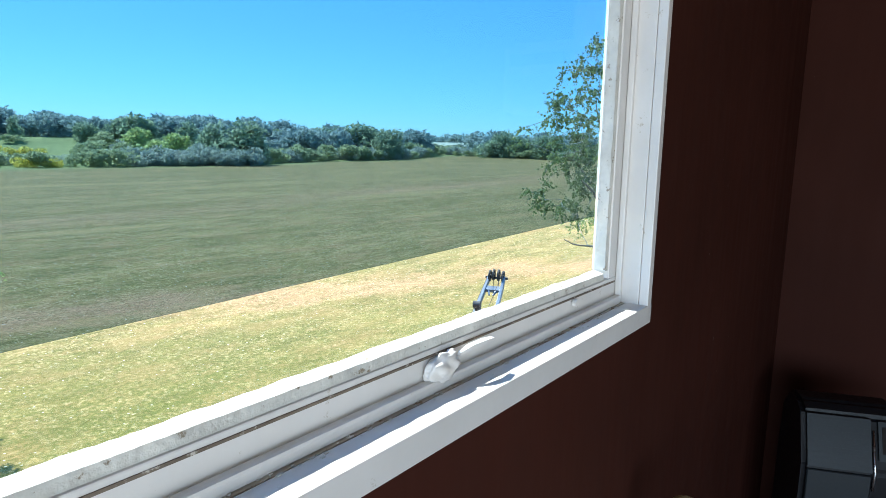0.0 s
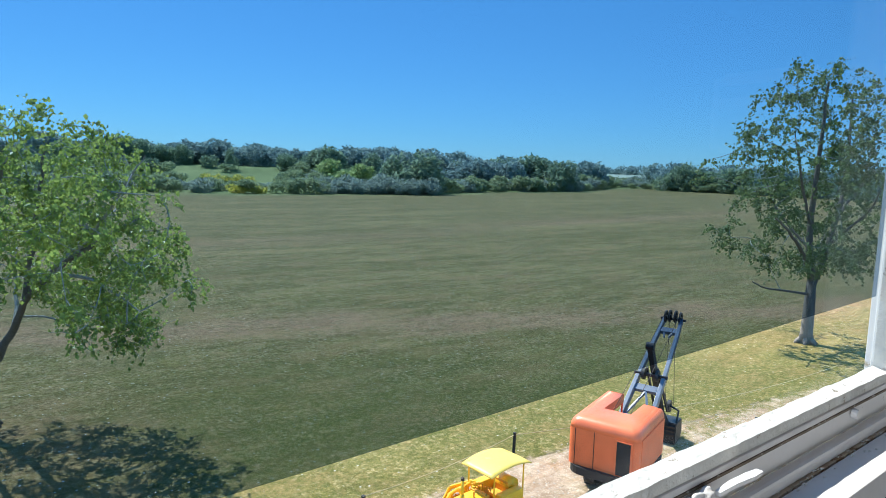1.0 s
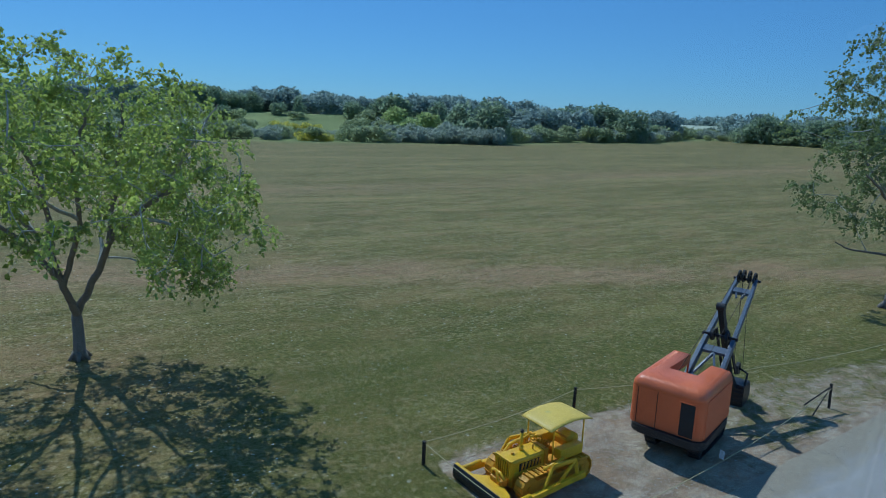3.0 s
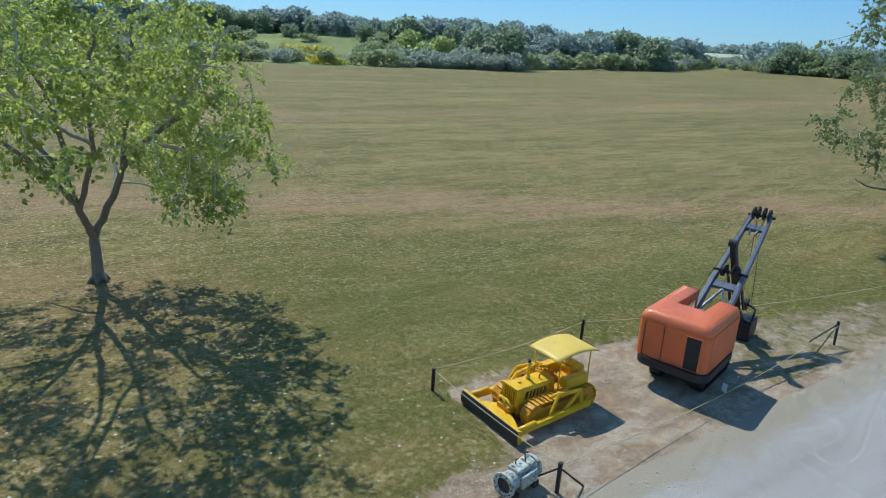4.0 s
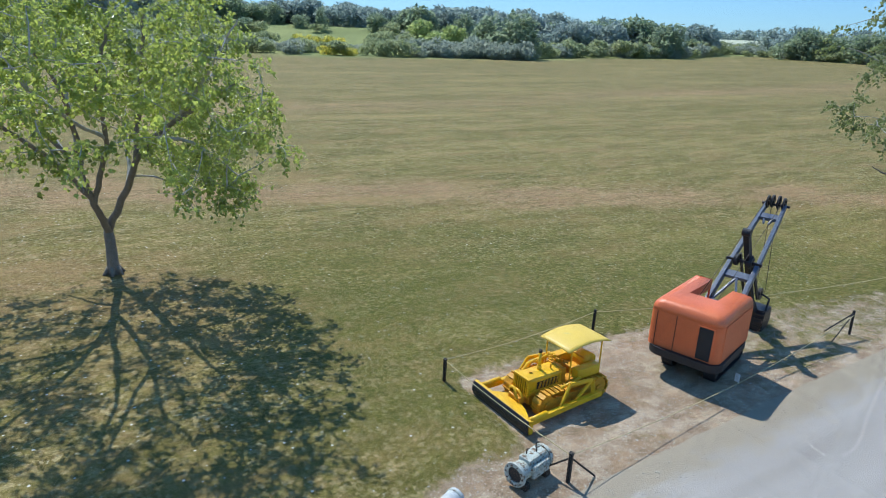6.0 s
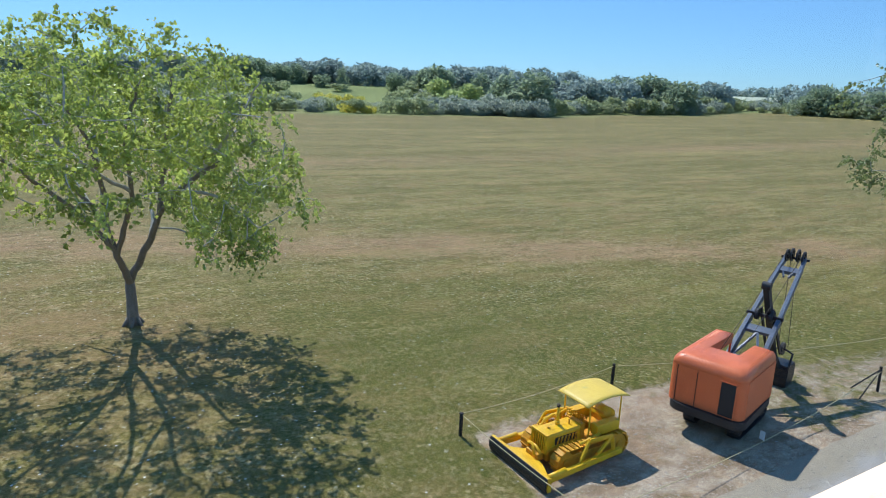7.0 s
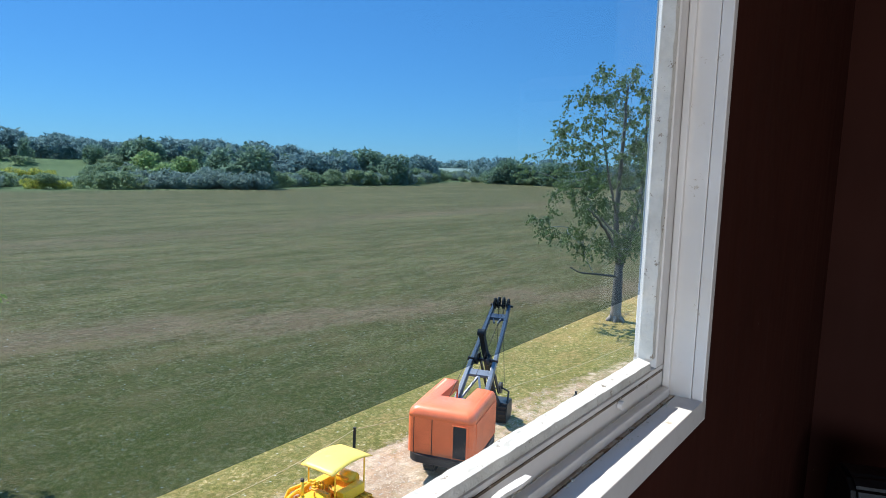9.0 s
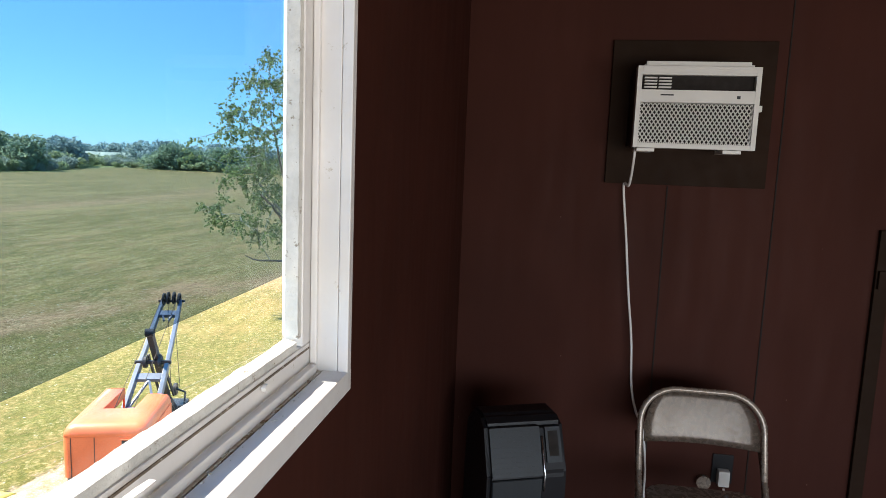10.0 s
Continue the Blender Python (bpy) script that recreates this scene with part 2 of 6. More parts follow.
def panel_material():
    """Dark red-brown painted boards: soft sheen, brush marks, scuffs."""
    k = Nodes("brown_wall_paint")
    c = k.coords()
    big = k.noise(1.3, 5, c)
    grain = k.noise(18.0, 5, c, (1, 1, 0.12))
    col = k.mix(k.ramp(big, (0.3, 0.0), (0.7, 1.0)), (0.036, 0.0098, 0.0062), (0.058, 0.0162, 0.0105))
    col = k.mix(k.math('MULTIPLY', grain, 0.5), col, (0.034, 0.0135, 0.0095))
    scuff = k.noise(55.0, 2, c, (1, 1, 0.5))
    col = k.mix(k.ramp(scuff, (0.78, 0.0), (0.8, 0.5)), col, (0.3, 0.24, 0.2))
    k.l(col, k.b.inputs["Base Color"])
    k.l(k.ramp(grain, (0.3, 0.58), (0.7, 0.75)), k.b.inputs["Roughness"])
    k.b.inputs["Specular IOR Level"].default_value = 0.1
    k.bump(grain, 0.25, 0.002)
    return k.m


M_TURF = ground_material()
M_ROAD = road_material()
M_WALL = panel_material()
M_WHITE = paint("white_sash_paint", (0.71, 0.68, 0.655), 0.42, vary=0.1, big=7.0, fine=60.0, wear=(0.42, 0.36, 0.27), wear_at=0.64, bump=0.25, depth=0.001)
M_SILL = paint("dusty_sill_paint", (0.66, 0.61, 0.52), 0.55, vary=0.22, big=9.0, fine=70.0, wear=(0.34, 0.25, 0.15), wear_at=0.54, bump=0.25, depth=0.001)
M_PUTTY = paint("old_glazing_putty", (0.7, 0.68, 0.63), 0.8, vary=0.25, big=18.0, fine=90.0, wear=(0.25, 0.2, 0.14), wear_at=0.6, bump=0.9, depth=0.003)
M_GAP = paint("dark_joint", (0.012, 0.008, 0.006), 0.9, vary=0.3, big=9.0)
M_JOINT = paint("grimy_sash_joint", (0.2, 0.155, 0.115), 0.9, vary=0.5, big=14.0, fine=60.0, wear=(0.5, 0.46, 0.4), wear_at=0.56)
M_GLASS = pane_material("window_glass", (0.985, 0.99, 0.985), 0.0, 0.16)
M_FILM = pane_material("blue_tint_film", (0.53, 0.605, 0.672), 0.0, 0.08)
M_CEIL = paint("ceiling_paint", (0.2, 0.12, 0.085), 0.8, vary=0.2)
# out of view; kept pale to bounce light up onto the lower walls
M_FLOOR = paint("worn_floor_boards", (0.4, 0.3, 0.24), 0.55, vary=0.35, big=2.0, fine=25.0, wear=(0.26, 0.19, 0.14))
M_SIDING = paint("weathered_siding", (0.5, 0.46, 0.4), 0.85, vary=0.25)
M_ORANGE = paint("faded_orange_paint", (0.96, 0.195, 0.068), 0.42, vary=0.2, big=0.9, fine=14.0, wear=(0.3, 0.06, 0.03), wear_at=0.7, bump=0.12, depth=0.006)
M_ORANGE_D = paint("orange_panel_paint", (0.98, 0.185, 0.058), 0.55, vary=0.22, big=1.1, fine=12.0, wear=(0.2, 0.05, 0.03), wear_at=0.68)
M_BLACK = paint("black_machine_paint", (0.022, 0.023, 0.026), 0.5, vary=0.35, big=2.0, fine=18.0, wear=(0.09, 0.07, 0.055), wear_at=0.68)
M_BOOM = paint("blue_grey_boom_paint", (0.11, 0.145, 0.2), 0.4, vary=0.3, big=1.6, fine=15.0, wear=(0.16, 0.12, 0.09), wear_at=0.7)
M_YELLOW = paint("yellow_machine_paint", (0.98, 0.51, 0.018), 0.42, vary=0.2, big=2.2, fine=16.0, wear=(0.3, 0.15, 0.03), wear_at=0.68, bump=0.12, depth=0.004)
M_YELLOW_L = paint("pale_yellow_canopy_paint", (0.86, 0.56, 0.09), 0.5, vary=0.14, big=1.2, fine=20.0, wear=(0.55, 0.48, 0.13), wear_at=0.62)
M_YELLOW_D = paint("grimy_yellow_paint", (0.82, 0.37, 0.02), 0.6, vary=0.3, big=3.5, fine=16.0, wear=(0.11, 0.07, 0.03), wear_at=0.58)
M_STEEL = paint("rusty_dark_steel", (0.075, 0.055, 0.042), 0.7, metal=0.3, vary=0.4, big=3.0, fine=22.0)
M_CAST = paint("flaking_pale_green_casting", (0.56, 0.6, 0.52), 0.7, vary=0.25, big=3.0, fine=18.0, wear=(0.17, 0.1, 0.06), wear_at=0.53, bump=0.5, depth=0.01)
M_DRUM = paint("chalky_white_tank_paint", (0.6, 0.62, 0.6), 0.6, vary=0.2, big=3.0, wear=(0.3, 0.2, 0.12), wear_at=0.64)
M_POST = paint("black_post", (0.025, 0.024, 0.022), 0.75, vary=0.35, big=4.0)
M_ROPE = paint("straw_coloured_rope", (0.62, 0.5, 0.27), 0.9, vary=0.3, big=5.0)
M_PLATE = paint("white_plate", (0.75, 0.75, 0.72), 0.5, vary=0.1)
M_BARK = bark_material("grey_brown_bark", (0.14, 0.108, 0.085), (0.34, 0.285, 0.235))
M_TWIG = bark_material("pale_twig_bark", (0.34, 0.31, 0.28), (0.58, 0.55, 0.51))
M_LEAF = leaf_material("poplar_leaves", (0.05, 0.075, 0.02), (0.46, 0.55, 0.15), (0.66, 0.74, 0.17))
M_LEAF2 = leaf_material("dull_poplar_leaves", (0.06, 0.09, 0.035), (0.28, 0.35, 0.13), (0.34, 0.4, 0.15))
M_BUSH = [bush_material("scrub_foliage", (0.33, 0.38, 0.2), (0.56, 0.6, 0.34)),
          bush_material("silvery_scrub_foliage", (0.36, 0.42, 0.33), (0.56, 0.6, 0.49)),
          # dark trees: lightened and slightly bluish, aerial haze put into the colour
          bush_material("haze_lightened_tree_foliage", (0.26, 0.34, 0.22), (0.44, 0.52, 0.33)),
          bush_material("yellow_flowering_scrub", (0.6, 0.56, 0.14), (0.85, 0.76, 0.2)),
          bush_material("bright_tree_foliage", (0.42, 0.5, 0.2), (0.6, 0.66, 0.28)),
          # distant woods: bluish aerial haze mixed into the foliage colour
          bush_material("haze_tinted_distant_foliage", (0.3, 0.38, 0.34), (0.44, 0.53, 0.47))]
M_PALEFIELD = paint("pale_stubble_field", (0.5, 0.52, 0.36), 0.9, vary=0.15, big=0.02, fine=0.3)
M_PLASTIC = paint("off_white_plastic", (0.62, 0.6, 0.56), 0.4, vary=0.08, big=5.0, fine=80.0, bump=0.05)
M_DARKPL = paint("black_plastic", (0.009, 0.009, 0.011), 0.4, vary=0.2, big=5.0, fine=90.0, bump=0.1, spec=0.25)
M_GREYPL = paint("slate_grey_plastic", (0.009, 0.013, 0.017), 0.5, vary=0.2, big=5.0, fine=120.0, bump=0.1)
M_CHROME = paint("silver_trim", (0.6, 0.6, 0.62), 0.25, metal=1.0, vary=0.1)
M_CHAIR = paint("beige_enamelled_steel", (0.29, 0.235, 0.19), 0.27, metal=0.4, vary=0.05, big=3.0, fine=60.0, bump=0.02)
M_CORD = paint("white_cord", (0.7, 0.67, 0.64), 0.5, vary=0.1)
M_BOARD = paint("brown_mounting_board", (0.022, 0.011, 0.006), 0.7, vary=0.2, big=3.0, fine=22.0, spec=0.1)

# ---------------------------------------------------------------- building blocks


def thing(name, at=(0, 0, 0), rz=0.0, label="", category="", group="", kind=""):
    ob = new(name)
    ob.matrix_world = pose(*at, 0, 0, rz)
    ob.empty_display_size = 0.1
    return tagged(ob, label, category, group, kind)


def mesh_of(name, bm, material, smooth=False):
    me = bpy.data.meshes.new(name)
    bm.normal_update()
    bm.to_mesh(me)
    bm.free()
    me.materials.append(material)
    if smooth:
        me.polygons.foreach_set("use_smooth", [True] * len(me.polygons))
    return me


def part(name, bm, material, parent=None, label="", smooth=False):
    ob = new(name, mesh_of(name, bm, material, smooth))
    ob.parent = parent
    if label:
        ob["label"] = label
    return ob


def solid(name, bm, material, label="", category="", kind="", group="", smooth=False):
    return tagged(part(name, bm, material, None, "", smooth), label, category, group, kind)


def box(bm, x0, x1, y0, y1, z0, z1, m=None, bevel=0.0):
    made = bmesh.ops.create_cube(bm, size=1.0)["verts"]
    t = Matrix.Translation(((x0 + x1) / 2, (y0 + y1) / 2, (z0 + z1) / 2)) @ Matrix.Diagonal((abs(x1 - x0), abs(y1 - y0), abs(z1 - z0), 1))
    bmesh.ops.transform(bm, matrix=t, verts=made)
    if bevel:
        edges = list({e for v in made for e in v.link_edges})
        made = list({v for f in bmesh.ops.bevel(bm, geom=edges, offset=bevel, segments=2, affect='EDGES', profile=0.6)["faces"] for v in f.verts} | {v for v in made if v.is_valid})
    if m is not None:
        bmesh.ops.transform(bm, matrix=m, verts=made)
    return made


def boxes(*specs, bevel=0.0):
    bm = bmesh.new()
    for s in specs:
        box(bm, *s, bevel=bevel)
    return bm


def beam(bm, a, b, w, h, up=(0, 0, 1), bevel=0.0):
    """A square bar from a to b."""
    a, b = Vector(a), Vector(b)
    d = b - a
    x = d.normalized()
    y = Vector(up).cross(x)
    if y.length < 1e-4:
        y = Vector((0, 1, 0)).cross(x)
    y.normalize()
    z = x.cross(y)
    m = Matrix((x, y, z)).transposed().to_4x4()
    m.translation = a
    box(bm, 0, d.length, -w / 2, w / 2, -h / 2, h / 2, m, bevel)
    return bm


def tube(bm, pts, radii, n=8, caps=True):
    """A round bar along a line of points."""
    pts = [Vector(p) for p in pts]
    if isinstance(radii, (int, float)):
        radii = [radii] * len(pts)
    rings = []
    side = None
    for i, p in enumerate(pts):
        d = (pts[min(i + 1, len(pts) - 1)] - pts[max(i - 1, 0)]).normalized()
        if side is None:
            side = d.orthogonal().normalized()
        side = (side - d * side.dot(d)).normalized()
        up = d.cross(side)
        rings.append([bm.verts.new(p + (side * math.cos(a) + up * math.sin(a)) * radii[i]) for a in (2 * math.pi * k / n for k in range(n))])
    for r0, r1 in zip(rings, rings[1:]):
        for k in range(n):
            bm.faces.new((r0[k], r0[(k + 1) % n], r1[(k + 1) % n], r1[k]))
    if caps:
        bm.faces.new(rings[0][::-1])
        bm.faces.new(rings[-1])
    return bm


def disc(bm, centre, axis, r, width, n=20, hole=0.0):
    """A wheel or ring about an axis."""
    c, ax = Vector(centre), Vector(axis).normalized()
    s = ax.orthogonal().normalized()
    u = ax.cross(s)
    loops = []
    prof = [(r, -width / 2), (r, width / 2)] + ([(hole, width / 2), (hole, -width / 2)] if hole else [])
    for k in range(n):
        a = 2 * math.pi * k / n
        d = s * math.cos(a) + u * math.sin(a)
        loops.append([bm.verts.new(c + d * q + ax * w) for q, w in prof])
    for k in range(n):
        l0, l1 = loops[k], loops[(k + 1) % n]
        m = len(prof)
        for j in range(m if hole else 1):
            bm.faces.new((l0[j], l1[j], l1[(j + 1) % m], l0[(j + 1) % m]))
    if not hole:
        bm.faces.new([l[0] for l in loops][::-1])
        bm.faces.new([l[1] for l in loops])
    return bm


def prism(bm, outline, z0, z1, m=None):
    """A flat outline raised from z0 to z1."""
    lo = [bm.verts.new((x, y, z0)) for x, y in outline]
    hi = [bm.verts.new((x, y, z1)) for x, y in outline]
    bm.faces.new(lo[::-1])
    bm.faces.new(hi)
    for k in range(len(outline)):
        j = (k + 1) % len(outline)
        bm.faces.new((lo[k], lo[j], hi[j], hi[k]))
    if m is not None:
        bmesh.ops.transform(bm, matrix=m, verts=lo + hi)
    return bm


def rounded(x0, x1, y0, y1, r, n=5):
    pts = []
    for cx, cy, a0 in ((x1 - r, y1 - r, 0), (x0 + r, y1 - r, 90), (x0 + r, y0 + r, 180), (x1 - r, y0 + r, 270)):
        for k in range(n + 1):
            a = radians(a0 + 90 * k / n)
            pts.append((cx + r * math.cos(a), cy + r * math.sin(a)))
    return pts


# ---------------------------------------------------------------- ground
def smooth(a, b, v):
    t = max(0.0, min(1.0, (v - a) / (b - a)))
    return t * t * (3 - 2 * t)


def road_edge(x):
    return 10.95 + 0.058 * (x - 10) - 0.0006 * (x - 10) ** 2 + 0.12 * noise.noise((x * 0.6, 3.1, 0)) + 0.05 * noise.noise((x * 2.3, 1.1, 0))


def field_edge(x):
    """Where the mown field ends and the scrub begins."""
    return 283 - 0.05 * x + (0.34 * max(0.0, x - 215)) + 8 * math.sin(x * 0.03)


def hill(x, y):
    """The land lies flat under the field and swells behind it on one side."""
    d = math.hypot(x, y)
    az = math.degrees(math.atan2(x, y))
    rise = 13.0 * smooth(15, 150, y - field_edge(x)) * smooth(52, 44, az) + 3.0 * smooth(400, 700, d) * smooth(44, 56, az)
    return rise + 0.1 * smooth(30, 120, d) * noise.noise((x * 0.012, y * 0.012, 0.4)) + 0.02 * noise.noise((x * 0.5, y * 0.5, 1.7))


def spread(fine0, fine1, step, far0, far1, grow=1.13):
    out = list(np.arange(fine0, fine1 + 1e-6, step))
    s = step
    while out[-1] < far1:
        s *= grow
        out.append(out[-1] + s)
    s = step
    while out[0] > far0:
        s *= grow
        out.insert(0, out[0] - s)
    return [float(v) for v in out]


def soil_at(x, y):
    """1 on the bare earth round the machines, 0 on turf."""
    back = 18.3 - 0.16 * max(0.0, x - 21) if x > 10.5 else 13.6
    if x < 10.5:
        back = 12.9 + 0.7 * smooth(5.0, 9.0, x) - 1.2 * smooth(5, -6, x)
        left = smooth(3.0, 6.5, x)
    else:
        left = 1.0
    inside = smooth(1.2, -0.9, y - back) * (left if x < 10.5 else smooth(9.6, 11.2, x) if y > 13.6 else 1.0)
    worn = 0.5 if x > 23 else 0.66
    return max(inside * worn, smooth(1.0, -0.4, y - road_edge(x) - 0.3) * 0.85)


xs = spread(-6, 42, 0.4, -2600, 3200)
ys = spread(2, 30, 0.4, -1500, 3600)
verts, soil, dry, scrub, lush = [], [], [], [], []
for y in ys:
    for x in xs:
        verts.append((x, y, hill(x, y)))
        soil.append(soil_at(x, y) if -10 < x < 60 and y < 24 else 0.0)
        u = y + 0.42 * x + 4.0 * noise.noise((x * 0.07, y * 0.07, 0)) + 2.2 * noise.noise((x * 0.25, y * 0.25, 5.0))
        d = 2.3 * math.exp(-((u - 53.5) / 3.0) ** 2) * (0.65 + 0.7 * noise.noise((x * 0.11, y * 0.2, 9.0))) * smooth(120, 70, x)
        d += 0.6 * math.exp(-((y - 95 - 0.12 * x) / 5.0) ** 2) + 0.45 * math.exp(-((y - 118 + 0.05 * x) / 8.0) ** 2) * smooth(90, 150, x)
        d += 0.5 * math.exp(-((u - 33) / 6.0) ** 2) * smooth(12, 2, x)
        dry.append(d)
        scrub.append(max(smooth(-14, -2, y - field_edge(x)), smooth(446, 458, x)))
        lush.append(0.9 * math.exp(-((u - 31) / 13.0) ** 2) * smooth(2, 9, x) * smooth(70, 45, x))
W = len(xs)
faces = [(j * W + i, j * W + i + 1, (j + 1) * W + i + 1, (j + 1) * W + i) for j in range(len(ys) - 1) for i in range(W - 1)]
me = bpy.data.meshes.new("ground")
me.from_pydata(verts, [], faces)
for key, values in (("soil", soil), ("dry", dry), ("scrub", scrub), ("lush", lush)):
    me.attributes.new(key, 'FLOAT', 'POINT').data.foreach_set("value", values)
me.materials.append(M_TURF)
me.polygons.foreach_set("use_smooth", [True] * len(me.polygons))
tagged(new("ground", me), "wide mown summer field with dry straw-coloured patches", "ground", kind="structure")

# gravel road along the building
bm = bmesh.new()
rows = []
for x in np.arange(-60, 160, 0.5):
    e = road_edge(float(x))
    rows.append([bm.verts.new((float(x), y, hill(float(x), y) + dz)) for y, dz in ((3.6, 0.005), (4.2, 0.05), (7.2, 0.085), (e - 1.9, 0.05), (e - 0.9, 0.04), (e - 0.25, 0.03), (e + 0.1, -0.02))])
for a, b in zip(rows, rows[1:]):
    for k in range(len(a) - 1):
        bm.faces.new((a[k], b[k], b[k + 1], a[k + 1]))
road = solid("road", bm, M_ROAD, "pale compacted gravel road beside the machines", "road", "structure", smooth=True)
road.data.attributes.new("edge", 'FLOAT', 'POINT').data.foreach_set("value", [(0.9, 0.2, 0.0, 0.32, 0.72, 1.0, 1.1)[k % 7] for k in range(len(road.data.vertices))])

# a pale stubble field far beyond the scrub
bm = bmesh.new()
corners = [(d * math.sin(radians(az)), d * math.cos(radians(az))) for az, d in ((52.3, 850), (56.4, 850), (57.0, 1010), (52.0, 1010))]
lo = [bm.verts.new((x, y, 0.0)) for x, y in corners]
hi = [bm.verts.new((x, y, z)) for (x, y), z in zip(corners, (3.4, 3.4, 14.0, 14.0))]
for k in range(4):
    bm.faces.new((lo[k], lo[(k + 1) % 4], hi[(k + 1) % 4], hi[k]))
bm.faces.new(hi)
bm.faces.new(lo[::-1])
solid("far_field", bm, M_PALEFIELD, "pale distant stubble field beyond the scrub", "field", "structure")

# ---------------------------------------------------------------- the building round the camera
WALL_IN, WALL_OUT = -0.064, 0.028       # faces of the window wall
END_X, BACK_Y, FAR_X = 1.69, -3.7, -3.2
FLOOR_Z, CEIL_Z = 10.84, 13.45
OPEN = (-1.083, 0.055, 12.035, 13.30)     # window opening x0 x1 z0 z1
GLASS = (-1.033, 0.0, 12.10, 13.24)
solid("wall_north", boxes((FAR_X, OPEN[0] - 0.0225, WALL_IN, WALL_OUT, 10.6, 13.7), (OPEN[1] + 0.0225, END_X, WALL_IN, WALL_OUT, 10.6, 13.7), (OPEN[0] - 0.0225, OPEN[1] + 0.0225, WALL_IN, WALL_OUT, 10.6, OPEN[2] - 0.035), (OPEN[0] - 0.0225, OPEN[1] + 0.0225, WALL_IN, WALL_OUT, OPEN[3] + 0.0225, 13.7)),
      M_WALL, "dark red-brown painted window wall", "wall", "structure")
solid("wall_east", boxes((END_X, END_X + 0.14, BACK_Y, WALL_OUT, 10.6, 13.7)), M_WALL, "dark brown painted plywood end wall", "wall", "structure")
WY0, WY1, SX0, SX1, WZ0, WZ1 = -3.45, -0.35, -3.05, -1.6, 11.18, 12.53      # openings behind the camera
solid("wall_west", boxes((FAR_X - 0.14, FAR_X, BACK_Y, WY0, 10.6, 13.7), (FAR_X - 0.14, FAR_X, WY1, WALL_OUT, 10.6, 13.7), (FAR_X - 0.14, FAR_X, WY0, WY1, 10.6, WZ0), (FAR_X - 0.14, FAR_X, WY0, WY1, WZ1, 13.7)), M_WALL, "dark brown painted wall with a wide window opening", "wall", "structure")
solid("wall_south", boxes((FAR_X - 0.14, SX0, BACK_Y - 0.14, BACK_Y, 10.6, 13.7), (SX1, END_X + 0.14, BACK_Y - 0.14, BACK_Y, 10.6, 13.7), (SX0, SX1, BACK_Y - 0.14, BACK_Y, 10.6, WZ0), (SX0, SX1, BACK_Y - 0.14, BACK_Y, WZ1, 13.7)), M_WALL, "dark brown painted back wall with a window opening", "wall", "structure")
solid("floor", boxes((FAR_X, END_X, BACK_Y, WALL_IN, FLOOR_Z - 0.2, FLOOR_Z)), M_FLOOR, "worn pale brown wooden floor", "floor", "structure")
solid("ceiling", boxes((FAR_X, END_X, BACK_Y, WALL_IN, CEIL_Z, CEIL_Z + 0.12)), M_CEIL, "brown painted ceiling", "ceiling", "structure")
solid("tower_wall", boxes((FAR_X - 0.14, END_X + 0.14, WALL_OUT + 0.004, WALL_OUT + 0.03, -0.2, OPEN[2] - 0.1), (FAR_X - 0.14, END_X + 0.14, BACK_Y - 0.14, WALL_OUT, -0.2, 10.598)), M_SIDING, "weathered pale siding of the tower", "wall", "structure")
solid("roof", boxes((FAR_X - 0.3, END_X + 0.3, BACK_Y - 0.3, WALL_OUT + 0.1, 13.702, 13.85)), M_SIDING, "flat tower roof", "roof", "structure")

# vertical board seams on the end wall and under the window
for sx, (y, z0, z1) in enumerate(((-0.86, 10.95, 12.33), (-1.255, 10.95, 13.4))):
    solid("board_seam", boxes((END_X - 0.003, END_X + 0.002, y - 0.0025, y + 0.0025, z0, z1)), M_GAP, "narrow dark seam between wall boards", "trim", "structure")
solid("board_seam", boxes((-0.702, -0.696, WALL_IN - 0.002, WALL_IN + 0.001, 10.95, 11.99)), M_PUTTY, "pale scratched seam between boards under the window", "trim", "structure")
# door edge strip at the end wall
solid("door_trim", boxes((END_X - 0.02, END_X, -1.68, -1.63, 10.95, 12.2), (END_X - 0.035, END_X - 0.018, -1.66, -1.635, 11.98, 12.05), bevel=0.003), M_BOARD, "dark brown door trim strip", "trim", "structure")

# ---------------------------------------------------------------- window
win = thing("window_1", (0, 0, 0), 0, "old white painted wooden window, peeling, with partly tinted glass", "window", kind="structure")
gx0, gx1, gz0, gz1 = GLASS
ox0, ox1, oz0, oz1 = OPEN
part("pane", boxes((gx0 - 0.012, gx1 + 0.012, 0.0, 0.003, gz0 - 0.012, gz1 + 0.012)), M_GLASS, win, "clear window pane")
bm = bmesh.new()
prism(bm, [(gx0, 12.181), (gx1 - 0.001, 12.1985), (gx1 - 0.001, gz1), (gx0, gz1)], -0.0040, -0.0036, Matrix.Rotation(radians(90), 4, 'X'))
part("tint_film", bm, M_FILM, win, "blue tinted sun film ending above the bottom rail")
# sash: rails and stiles, faces at y -0.024
SF = -0.024
bm = bmesh.new()
box(bm, ox0, ox1, SF, 0.008, oz0 + 0.012, gz0 - 0.016, bevel=0.002)
part("bottom_rail", bm, M_WHITE, win)
bm = bmesh.new()
box(bm, ox0, ox1, SF, 0.008, gz1 + 0.016, oz1, bevel=0.002)
part("top_rail", bm, M_WHITE, win)
for x0, x1 in ((gx1 + 0.016, ox1 - 0.002), (ox0 + 0.002, gx0 - 0.016)):
    bm = bmesh.new()
    box(bm, x0, x1, SF, 0.008, gz0 - 0.0155, gz1 + 0.0155, bevel=0.002)
    part("stile", bm, M_WHITE, win)


